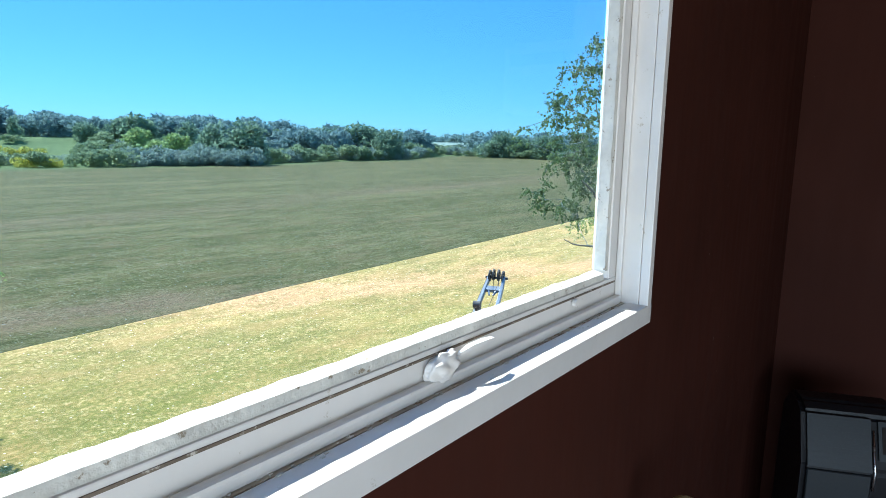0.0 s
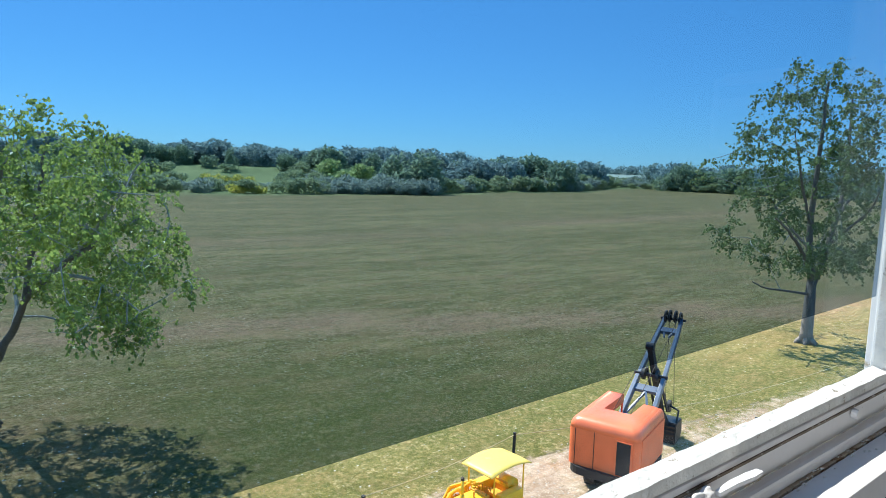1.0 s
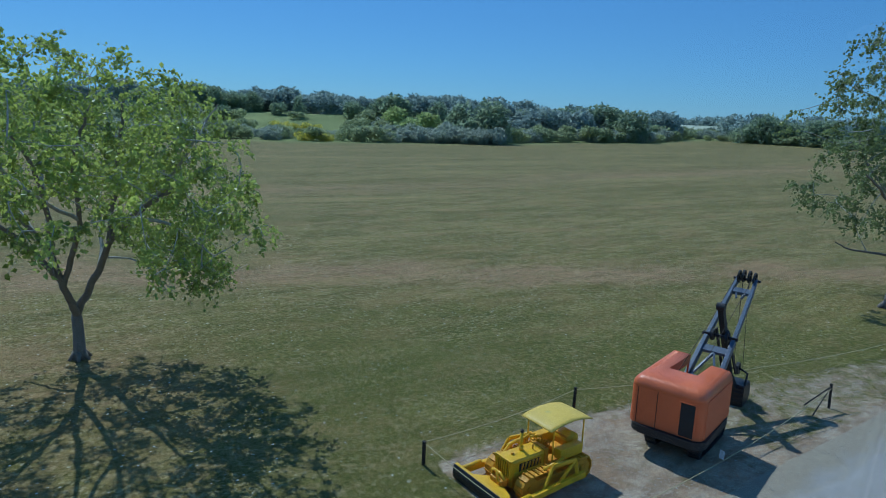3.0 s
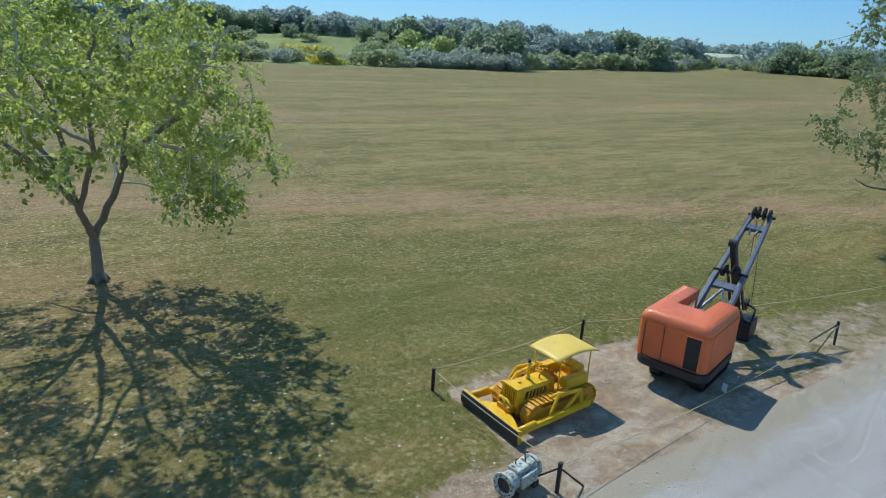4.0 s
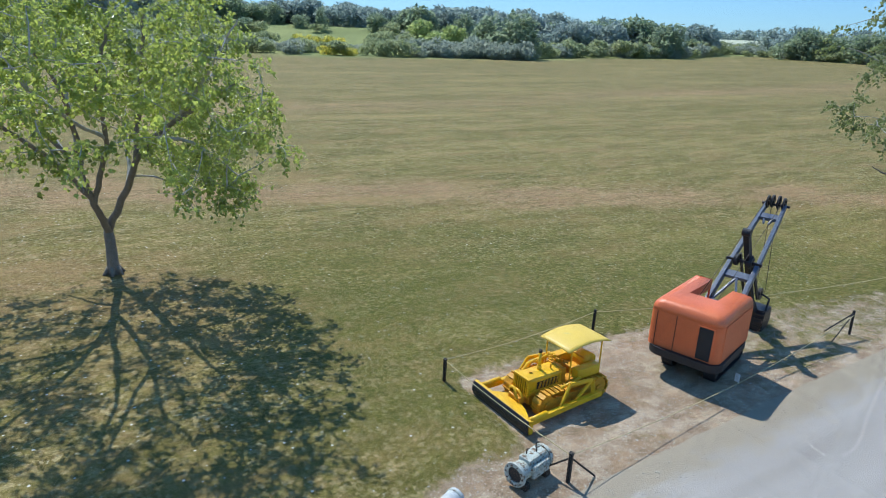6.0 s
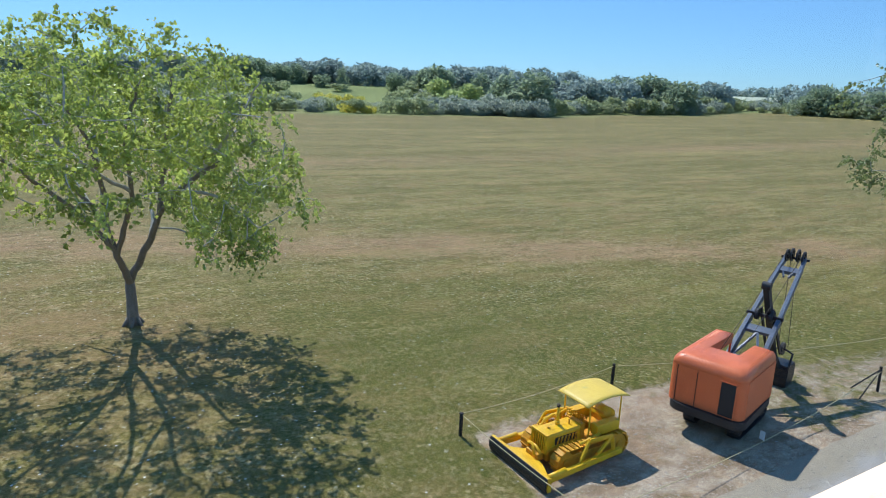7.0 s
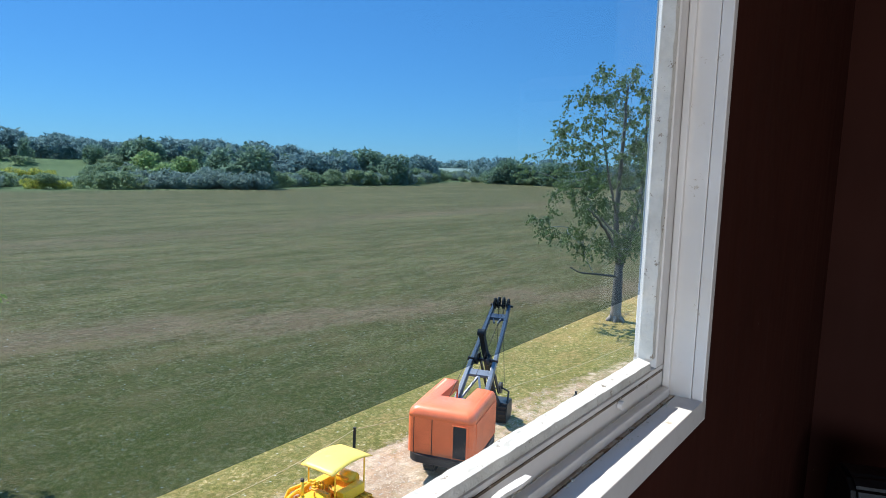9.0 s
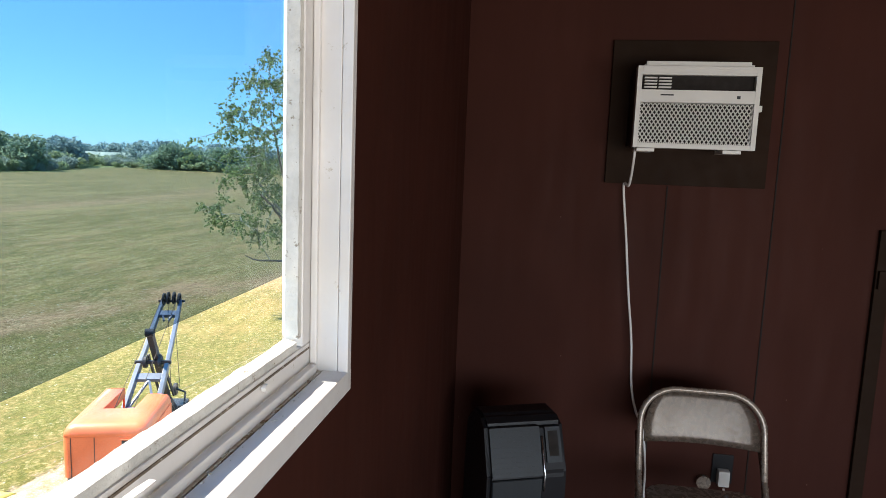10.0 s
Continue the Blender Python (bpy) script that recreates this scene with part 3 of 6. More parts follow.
def bead(name, axis, lo, hi, at, side):
    """A lumpy sloped bead of putty between sash and glass."""
    bm = bmesh.new()
    prev = None
    steps = 120
    for k in range(steps + 1):
        s = lo + (hi - lo) * k / steps
        w = 0.0155 + 0.002 * noise.noise((s * 22, side * 3, at * 7)) + 0.0012 * noise.noise((s * 75, side, at))
        h = 0.0015 * noise.noise((s * 40, 5, at))
        prof = [(-0.016 * side, SF + 0.003), (-0.004 * side, SF + 0.004 + h), ((w - 0.016) * side, -0.001), (-0.016 * side, -0.001)]
        ring = [bm.verts.new((s, y, at + p) if axis == 'x' else (at + p, y, s)) for p, y in prof]
        if prev:
            for j in range(4):
                bm.faces.new((prev[j], prev[(j + 1) % 4], ring[(j + 1) % 4], ring[j]))
        prev = ring
    part(name, bm, M_PUTTY, win, "cracked uneven glazing putty")


bead("putty_bead", 'x', gx0, gx1, gz0, 1)
bead("putty_bead", 'z', gz0, gz1, gx1, -1)
bead("putty_bead", 'z', gz0, gz1, gx0, 1)
# jamb liners with a stepped stop, stool and its moulded front edge
for side, x in ((1, ox1), (-1, ox0)):
    a, b = (x, x + 0.022) if side > 0 else (x - 0.022, x)
    part("jamb_liner", boxes((a, b, WALL_IN - 0.004, 0.027, oz0 - 0.03, oz1), bevel=0.0015), M_WHITE, win)
    c, d = (x - 0.010, x - 0.0005) if side > 0 else (x + 0.0005, x + 0.010)
    part("stop_bead", boxes((c, d, SF - 0.012, SF - 0.001, oz0 + 0.0, oz1), bevel=0.0025), M_WHITE, win)
    e, f = (x + 0.0005, x + 0.020) if side > 0 else (x - 0.020, x - 0.0005)
    part("casing_edge", boxes((e, f, WALL_IN - 0.022, WALL_IN - 0.0045, oz0 - 0.03, oz1 + 0.02), bevel=0.002), M_WHITE, win)
part("head_liner", boxes((ox0, ox1, WALL_IN - 0.004, 0.027, oz1, oz1 + 0.022), bevel=0.0015), M_WHITE, win)
part("window_stool", boxes((ox0, ox1, WALL_IN + 0.022, 0.027, oz0 - 0.03, oz0)), M_SILL, win, "dusty stained window stool")
part("stool_edge", boxes((ox0 - 0.02, ox1 + 0.022, WALL_IN - 0.022, WALL_IN + 0.0195, oz0 - 0.034, oz0 + 0.001), bevel=0.002), M_WHITE, win, "white front board of the window stool")
part("stop_moulding", boxes((ox0 + 0.012, ox1 - 0.012, SF - 0.015, SF - 0.002, oz0 + 0.0005, oz0 + 0.016), bevel=0.004), M_WHITE, win)
part("rail_gap", boxes((ox0 + 0.01, ox1 - 0.012, SF - 0.0012, SF + 0.004, gz0 - 0.0255, gz0 - 0.0225)), M_JOINT, win, "dark joint along the rail")

# ---------------------------------------------------------------- trees


def spray(rng, vs, fs, start, way, length, leaves, size):
    """Leaves hanging along one fine twig: folded, pointed, on both sides."""
    d = Vector(way).normalized()
    p = Vector(start)
    for k in range(leaves):
        d = (d + Vector((rng.gauss(0, 0.16), rng.gauss(0, 0.16), -0.09))).normalized()
        p = p + d * (length / leaves)
        c = p + Vector((rng.gauss(0, 0.07), rng.gauss(0, 0.07), rng.gauss(-0.05, 0.06)))
        a = Vector((rng.gauss(0, 0.7), rng.gauss(0, 0.7), rng.gauss(-0.5, 0.6))).normalized()
        b = a.orthogonal().normalized()
        b.rotate(Matrix.Rotation(rng.random() * 6.28, 3, a))
        s = size * rng.uniform(0.55, 1.3)
        up = a.cross(b) * s * 0.14
        i = len(vs)
        vs += [tuple(c - a * s * 0.5), tuple(c - a * s * 0.08 + b * s * 0.45 + up), tuple(c + a * s * 0.62), tuple(c - a * s * 0.08 - b * s * 0.45 + up)]
        fs += [(i, i + 1, i + 2), (i, i + 2, i + 3)]
    return p


def tree(at, limbs, trunk, seed, leaf, size, label, inside, count, box3, thick=0.03, sprays=6, leaves=8, reach=0.85):
    """trunk: points with radii; limbs: (points, radius); branches then reach out to spots strewn through the crown."""
    rng = random.Random(seed)
    t = thing("tree", at, 0, label, "tree", "poplars at the field edge")
    bm, twig = bmesh.new(), bmesh.new()
    tube(bm, [p for p, r in trunk], [r for p, r in trunk], 12)
    for k in range(6):      # root flare
        a = k * 1.05 + 0.3
        r = trunk[0][1]
        tube(bm, [(math.cos(a) * r * 0.5, math.sin(a) * r * 0.5, 0.4), (math.cos(a) * r * 1.5, math.sin(a) * r * 1.5, -0.03)], [r * 0.4, r * 0.2], 6)
    nodes, ways = [], []
    for pts, r in limbs:
        pts = [Vector(p) for p in pts]
        fine = []
        for k in range(len(pts) - 1):
            p0, p1, p2, p3 = (pts[max(0, min(len(pts) - 1, k + d))] for d in (-1, 0, 1, 2))
            for q in range(4):
                f = q / 4
                fine.append(0.5 * ((2 * p1) + (p2 - p0) * f + (2 * p0 - 5 * p1 + 4 * p2 - p3) * f * f + (3 * p1 - p0 - 3 * p2 + p3) * f ** 3) + Vector((rng.gauss(0, 0.04), rng.gauss(0, 0.04), 0)) * (1 if q else 0))
        fine.append(pts[-1])
        n = len(fine)
        tube(bm if r > 0.1 else twig, fine, [r * (1 - 0.72 * k / (n - 1)) for k in range(n)], 8, caps=False)
        for k in range(n // 3, n):
            nodes.append(fine[k])
            ways.append((fine[k] - fine[k - 1]).normalized())
    spots = []
    while len(spots) < count:
        p = Vector(rng.uniform(lo, hi) for lo, hi in box3)
        if inside(p, rng):
            spots.append(p)
    spots.sort(key=lambda p: min((p - q).length for q in nodes))
    flat = np.array([tuple(q) for q in nodes])
    vs, fs = [], []
    for p in spots:
        gap = ((flat - np.array(tuple(p))) ** 2).sum(axis=1)
        k = int(gap.argmin())
        a, d = nodes[k], (p - nodes[k]).length
        n = max(3, int(d / 0.4))
        mid = a.lerp(p, 0.45) + ways[k] * d * 0.22 + Vector((rng.gauss(0, 0.06), rng.gauss(0, 0.06), 0.08)) * d
        line = [a.lerp(mid, f).lerp(mid.lerp(p, f), f) for f in (q / n for q in range(n + 1))]
        r0 = min(0.075, thick * (0.45 + 0.3 * d))
        tube(twig, line, [max(0.009, r0 * (1 - 0.7 * q / n)) for q in range(n + 1)], 5, caps=False)
        out = (line[-1] - line[-2]).normalized()
        for q in range(max(1, n // 2), n + 1):
            nodes.append(line[q])
            ways.append((line[q] - line[q - 1]).normalized())
        flat = np.array([tuple(q) for q in nodes])
        for q in range(sprays):
            w = (out * 0.5 + Vector((rng.gauss(0, 0.75), rng.gauss(0, 0.75), rng.gauss(-0.12, 0.5)))).normalized()
            start = line[-1] if q < sprays * 0.7 else line[rng.randint(n // 2, n)]
            end = spray(rng, vs, fs, start, w, reach * rng.uniform(0.5, 1.3), rng.randint(max(2, leaves - 3), leaves + 3), size)
            if q % 2 == 0:
                tube(twig, [start, start.lerp(end, 0.55) + Vector((0, 0, 0.05)), end], [0.009, 0.007, 0.004], 3, caps=False)
    part("trunk", bm, M_BARK, t, "dark trunk dividing into limbs", True)
    part("branches", twig, M_TWIG, t, "thin pale branches", True)
    me = bpy.data.meshes.new("crown")
    me.from_pydata(vs, [], fs)
    me.materials.append(leaf)
    ob = new("crown", me)
    ob.parent = t
    ob["label"] = "loose crown of small bright leaves"
    return t


def crown_shape(c, axes, low, holes, shell):
    """A lumpy egg with gaps; low(p) gives the height under which nothing grows."""
    def inside(p, rng):
        q = Vector(((p.x - c[0]) / axes[0], (p.y - c[1]) / axes[1], (p.z - c[2]) / axes[2]))
        edge = 1.0 + 0.22 * noise.noise(q * 2.1 + Vector((7, 1, 3)))
        return shell < q.length / edge + rng.uniform(0, 0.35) and q.length < edge and p.z > low(p) and noise.noise(p * 0.42) > holes
    return inside


tree((0.45, 35.0, 0.0), [
    ([(0.0, 0, 2.3), (-0.3, -1.1, 3.4), (-0.55, -2.1, 4.5), (-0.9, -3.0, 6.0), (-0.95, -3.9, 8.0), (-1.3, -5.6, 10.0), (-2.0, -6.3, 11.4)], 0.2),
    ([(-0.5, -2.0, 4.3), (-0.05, -3.4, 6.2), (0.15, -5.2, 7.8), (0.0, -6.4, 9.8), (0.3, -7.0, 11.4), (0.6, -7.3, 12.2)], 0.14),
    ([(-0.6, -2.2, 4.6), (-1.7, -3.6, 6.4), (-2.9, -4.8, 7.9), (-4.6, -5.8, 9.6), (-6.0, -6.4, 11.2)], 0.14),
    ([(-0.9, -3.0, 6.0), (-2.4, -2.2, 8.0), (-4.4, -1.0, 9.8), (-6.0, 0.2, 11.6)], 0.11),
    ([(-0.9, -3.6, 7.4), (-1.0, -2.6, 9.8), (-1.1, -1.8, 11.6), (-1.0, -1.4, 12.6)], 0.1),
    ([(0.0, 0, 2.3), (0.6, -0.9, 3.8), (1.1, -2.0, 5.2), (1.5, -3.0, 6.5), (2.6, -4.2, 7.9), (3.4, -5.3, 8.7), (5.0, -5.5, 9.7), (5.5, -5.5, 10.0)], 0.2),
    ([(1.4, -2.9, 6.4), (1.7, -3.2, 8.4), (2.0, -3.3, 10.6), (2.2, -3.4, 12.0), (2.3, -3.5, 12.8)], 0.13),
    ([(2.2, -3.9, 7.5), (3.2, -5.8, 7.6), (3.8, -7.4, 7.3), (4.6, -8.8, 6.6)], 0.09),
    ([(1.5, -3.0, 6.5), (3.0, -2.2, 8.0), (4.6, -0.8, 9.2), (5.8, 0.6, 10.0)], 0.1),
    ([(1.0, -1.8, 5.0), (1.4, 0.4, 6.6), (1.6, 2.6, 7.8), (1.6, 4.4, 8.8)], 0.1),
    ([(-0.4, -1.4, 3.8), (-1.2, 0.6, 5.8), (-2.0, 2.8, 7.2), (-2.6, 4.6, 8.4)], 0.1),
    ([(3.0, -4.7, 8.3), (3.8, -6.6, 10.0), (4.4, -8.4, 11.6), (4.8, -9.4, 12.6)], 0.09),
    ([(0.1, -5.2, 7.8), (-1.2, -7.6, 9.0), (-2.2, -9.6, 10.2), (-2.6, -10.8, 11.2)], 0.09),
    ([(1.2, -2.2, 5.5), (2.2, -3.6, 5.6), (2.9, -4.8, 5.2), (3.3, -5.6, 4.5)], 0.05),
], [((0, 0, -0.05), 0.36), ((0.0, 0, 0.5), 0.29), ((0.02, 0, 1.4), 0.26), ((0.0, 0, 2.1), 0.25), ((0.0, 0, 2.5), 0.2)],
    5, M_LEAF, 0.165, "leafy poplar tree with forked dark trunk on the mown field",
    crown_shape((-0.7, -4.3, 9.1), (8.3, 10.4, 5.5), lambda p: 8.2 if p.x < 0.9 else max(5.0, 8.2 - 1.6 * (p.x - 0.9)), -0.17, 0.5),
    620, ((-10, 7.6), (-15, 7), (3.5, 15.5)), 0.03, 7, 10)

tree((51.0, 20.2, 0.0), [
    ([(0, 0, 4.6), (-0.3, 0.3, 8.0), (-0.5, 0.2, 12.0), (-0.6, 0, 16.0), (-0.4, 0, 19.5)], 0.3),
    ([(0, 0, 4.0), (1.6, -0.4, 8.0), (3.2, -0.4, 12.0), (4.4, 0, 16.0), (5.0, 0.3, 19.0)], 0.26),
    ([(-0.2, 0, 5.0), (-2.8, -0.4, 7.0), (-5.2, -0.8, 8.2), (-7.4, -1.0, 9.2), (-9.0, -1.0, 9.9)], 0.18),
    ([(-0.1, 0, 3.8), (-2.6, 0.6, 4.2), (-5.2, 1.0, 4.6), (-7.0, 1.1, 5.2)], 0.11),
    ([(-0.4, 0.2, 9.0), (-2.4, 0.2, 11.6), (-4.0, 0, 13.8), (-5.0, 0, 15.6)], 0.13),
    ([(0.2, 0, 4.6), (3.0, 1.2, 6.0), (6.4, 2.0, 7.4), (9.0, 2.2, 8.4)], 0.18),
    ([(2.2, -0.4, 9.6), (5.2, -0.8, 12.0), (8.0, -1.0, 14.2)], 0.14),
    ([(0, 0.2, 7.0), (0.4, 3.2, 10.0), (0.6, 4.6, 13.0)], 0.12),
    ([(0, -0.2, 7.0), (-0.4, -3.2, 10.0), (-1.0, -4.6, 12.6)], 0.12),
], [((0, 0, -0.05), 0.55), ((0.02, 0, 0.8), 0.44), ((0.06, 0, 3.0), 0.4), ((0.02, 0, 4.8), 0.32)],
    11, M_LEAF2, 0.22, "tall airy poplar tree beside the gravel road",
    crown_shape((0.6, 0.0, 11.6), (9.6, 7.0, 9.4), lambda p: 5.6 if p.x > -4 else 6.9, -0.02, 0.35),
    300, ((-10.5, 10.5), (-7.5, 7.5), (4, 21.5)), 0.03, 8, 9, 1.2)


# ---------------------------------------------------------------- scrub and woods at the far edge of the field


def clump_mesh(name, seed, w, h, n, size, mat, lobes=5):
    """A bush or far crown: several leafy lobes of small ragged tufts with gaps."""
    rng = random.Random(seed)
    vs, fs = [], []
    cores = [(rng.uniform(-0.32, 0.32) * w, rng.uniform(-0.3, 0.3) * w, rng.uniform(0.28, 0.72) * h, rng.uniform(0.2, 0.36)) for _ in range(lobes)]
    for _ in range(n):
        cx, cy, cz, r = rng.choice(cores)
        d = Vector((rng.gauss(0, 1), rng.gauss(0, 1), rng.gauss(0.15, 1))).normalized()
        q = rng.uniform(0.72, 1.08)
        c = Vector((cx + d.x * r * w * q, cy + d.y * r * w * q, max(0.06 * h, cz + d.z * r * h * 1.05 * q)))
        s = size * rng.uniform(0.6, 1.4)
        e = [Vector((rng.gauss(0, 1), rng.gauss(0, 1), rng.gauss(0, 0.8))).normalized() * s for _ in range(3)]
        i = len(vs)
        vs += [tuple(c + e[0]), tuple(c + e[1]), tuple(c + e[2]), tuple(c - (e[0] + e[1]) * 0.5)]
        fs += [(i, i + 1, i + 2), (i, i + 2, i + 3)]
    me = bpy.data.meshes.new(name)
    me.from_pydata(vs, [], fs)
    me.materials.append(mat)
    return me


B_KIND = {
    "green": [clump_mesh("bush", 20 + k, 9, 5.0, 900, 0.5, M_BUSH[0], 6) for k in range(3)],
    "silver": [clump_mesh("bush", 30 + k, 9, 4.4, 900, 0.45, M_BUSH[1], 7) for k in range(3)],
    "yellow": [clump_mesh("bush", 40, 8, 4.0, 700, 0.45, M_BUSH[3], 6)],
}
T_KIND = {
    "dark": [clump_mesh("crown", 50 + k, 10, 11, 1300, 0.6, M_BUSH[2], 8) for k in range(3)],
    "bright": [clump_mesh("crown", 60 + k, 9, 10, 1200, 0.55, M_BUSH[4], 7) for k in range(2)],
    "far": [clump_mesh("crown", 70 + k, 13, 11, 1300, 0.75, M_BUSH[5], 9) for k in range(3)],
}
bm = bmesh.new()
tube(bm, [(0, 0, -0.3), (0.1, 0, 2.5), (0.0, 0.1, 5.5)], [0.32, 0.25, 0.14], 6)
FAR_TRUNK = mesh_of("trunk", bm, M_BARK)


def bush(kind, x, y, s, rng, flat=1.0):
    ob = new("bush", rng.choice(B_KIND[kind]))
    z = hill(x, y)
    ob.matrix_world = Matrix.LocRotScale((x, y, z - 0.3), Euler((0, 0, rng.random() * 6.28)), (s, s, s * flat))
    words = {"green": "rounded dark green bush at the field edge", "silver": "silvery grey-green bush at the field edge", "yellow": "yellow flowering bush at the field edge"}[kind]
    return tagged(ob, words, "bush", "scrub along the field edge")


def far_tree(kind, x, y, s, rng, tall=1.0):
    z = hill(x, y)
    t = thing("tree", (x, y, z - 0.2), rng.random() * 360, {"dark": "dark green broad tree beyond the field", "bright": "bright green young tree beyond the field", "far": "green tree of the distant woods, bluish haze put into its colour"}[kind], "tree", "trees beyond the field")
    t.scale = (s, s, s * tall)
    for name, me, z0 in (("trunk", FAR_TRUNK, 0.0), ("crown", rng.choice(T_KIND[kind]), -1.6)):
        ob = new(name, me)
        ob.parent = t
        ob.location.z = z0
    return t


rng = random.Random(77)


for k in range(95):       # front row of scrub
    x = -60 + k * 6.2 + rng.uniform(-2.5, 2.5)
    y = field_edge(x) + rng.uniform(0, 8)
    kind = "silver" if (150 < x < 210 and rng.random() < 0.75) or rng.random() < 0.32 else "green"
    if 95 < x < 118 and rng.random() < 0.7:
        kind = "yellow"
    bush(kind, x, y, rng.uniform(0.8, 1.35) * (1.3 if x > 215 else 1.0), rng, rng.uniform(0.95, 1.4))
for k in range(15):       # big silvery willows in front, yellow blossom further along
    az, d = radians(27.9 + k * 0.66), 321 + rng.uniform(-3, 5)
    bush("silver", d * math.sin(az), d * math.cos(az), rng.uniform(1.15, 1.5), rng, rng.uniform(1.1, 1.5))
for az in (18.6, 19.3, 20.0, 20.7, 21.3):
    bush("yellow", 338 * math.sin(radians(az)), 338 * math.cos(radians(az)), rng.uniform(1.0, 1.3), rng, 1.5)
for k in range(230):      # second and third rows
    x = rng.uniform(-80, 600)
    y = field_edge(x) + rng.uniform(12, 100)
    if 95 < x < 165 and y > 315 and rng.random() < 0.85:
        continue
    bush("silver" if rng.random() < 0.25 else "green", x, y, rng.uniform(0.9, 1.5), rng)
for k in range(70):       # scattered trees
    x = rng.uniform(-90, 620)
    y = field_edge(x) + rng.uniform(35, 120)
    if 90 < x < 175 and rng.random() < 0.8 or 51.5 < math.degrees(math.atan2(x, y)) < 56.8:
        continue
    far_tree(rng.choice(("dark", "bright", "dark")), x, y, rng.uniform(0.65, 1.15), rng, rng.uniform(0.8, 1.1))
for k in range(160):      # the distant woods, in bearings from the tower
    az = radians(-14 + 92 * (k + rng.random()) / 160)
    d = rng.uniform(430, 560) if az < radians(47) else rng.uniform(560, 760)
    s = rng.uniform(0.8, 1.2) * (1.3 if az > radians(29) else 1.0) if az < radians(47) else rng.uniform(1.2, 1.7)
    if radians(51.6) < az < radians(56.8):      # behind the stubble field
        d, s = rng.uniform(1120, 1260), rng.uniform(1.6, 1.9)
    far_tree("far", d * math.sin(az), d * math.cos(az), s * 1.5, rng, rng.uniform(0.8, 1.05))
for k in range(46):       # the wood's edge that closes the field on the far side
    y = 40 + k * 6.4 + rng.uniform(-3, 3)
    bush("green" if rng.random() < 0.7 else "silver", 456 + rng.uniform(0, 10) + 0.03 * abs(y - 200), y, rng.uniform(0.9, 1.5), rng, rng.uniform(0.9, 1.3))
    if k % 2:
        far_tree("dark", 480 + rng.uniform(0, 25), y, rng.uniform(0.9, 1.25), rng, rng.uniform(0.85, 1.1))


def skyline(az, d, el, kind, slim=1.0):
    """A tree that stands out on the skyline: bearing and height in degrees as seen from the tower."""
    x, y = -1 + d * math.sin(radians(az)), d * math.cos(radians(az))
    need = 12.39 + d * math.tan(radians(el)) - hill(x, y) + 0.2
    tallest = max(v.co.z for me in T_KIND[kind] for v in me.vertices) - 1.6
    far_tree(kind, x, y, slim * need / tallest, rng, 1.0 / slim)


for az, d, el, kind, slim in ((27.9, 420, 2.05, "dark", 1.15), (27.0, 424, 1.6, "dark", 1.0), (28.8, 424, 1.55, "dark", 1.0), (20.3, 400, 1.55, "dark", 0.55), (32.1, 400, 1.6, "dark", 0.8), (24.8, 410, 1.5, "dark", 1.0),
                              (35.8, 338, 1.9, "dark", 1.05), (34.7, 342, 1.6, "dark", 0.95), (36.8, 340, 1.2, "dark", 1.0), (28.3, 380, 1.25, "bright", 1.0), (31.0, 360, 0.9, "green", 1.0), (29.6, 330, 0.3, "bright", 1.0),
                              (45.9, 480, 1.85, "dark", 1.1), (44.7, 480, 1.5, "dark", 1.0), (46.9, 484, 1.55, "dark", 1.0), (43.0, 486, 1.4, "dark", 1.1), (48.4, 470, 1.35, "dark", 1.1), (41.0, 480, 1.2, "bright", 1.0), (39.0, 470, 1.3, "bright", 1.0),
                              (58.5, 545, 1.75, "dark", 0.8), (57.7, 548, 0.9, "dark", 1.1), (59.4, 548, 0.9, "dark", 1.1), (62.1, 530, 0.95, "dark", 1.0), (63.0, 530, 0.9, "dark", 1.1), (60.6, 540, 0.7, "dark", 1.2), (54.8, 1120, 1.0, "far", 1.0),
                              (11.2, 420, 2.2, "dark", 1.0), (12.4, 425, 2.2, "dark", 0.9), (13.4, 420, 2.0, "dark", 0.9), (14.4, 425, 1.9, "dark", 0.9), (15.4, 420, 1.8, "dark", 0.9), (16.4, 425, 1.65, "dark", 0.9), (9.8, 420, 2.1, "dark", 1.0), (8.0, 420, 2.0, "dark", 1.1)):
    skyline(az, d, el, "bright" if kind == "green" else kind, slim)

# ---------------------------------------------------------------- power shovel
sh = thing("power_shovel", (20.0, 14.5, 0.0), 17.5, "small old power shovel with faded orange house and boom", "excavator")


def house_shell():
    """U-shaped roof and body: rounded at the rear, open at the front where the boom comes out."""
    x0, x1, y0, y1 = -1.75, 1.65, -1.3, 1.5
    ring = [(2.25, y1)]
    for cx, cy, a0 in ((x0 + 0.3, y1 - 0.3, 90), (x0 + 0.3, y0 + 0.3, 180)):
        for k in range(7):
            a = radians(a0 + 15 * k)
            ring.append((cx + 0.3 * math.cos(a), cy + 0.3 * math.sin(a)))
    ring += [(1.45, y0), (1.45, -0.44), (-0.2, -0.44), (-0.2, 0.66), (2.25, 0.66)]
    return ring


ring = house_shell()


def shrink(p, d):
    """Move an outline point inwards on the outer sides only."""
    x, y = p
    if abs(y) > 0.9 or x < -1.2:
        x = x + d * max(0.0, min(1.0, (-0.9 - x) / 0.6)) * 1.0 if x < -0.9 else x
        y = y - math.copysign(d, y) * max(0.0, min(1.0, (abs(y) - 0.75) / 0.5))
    return (x, y)


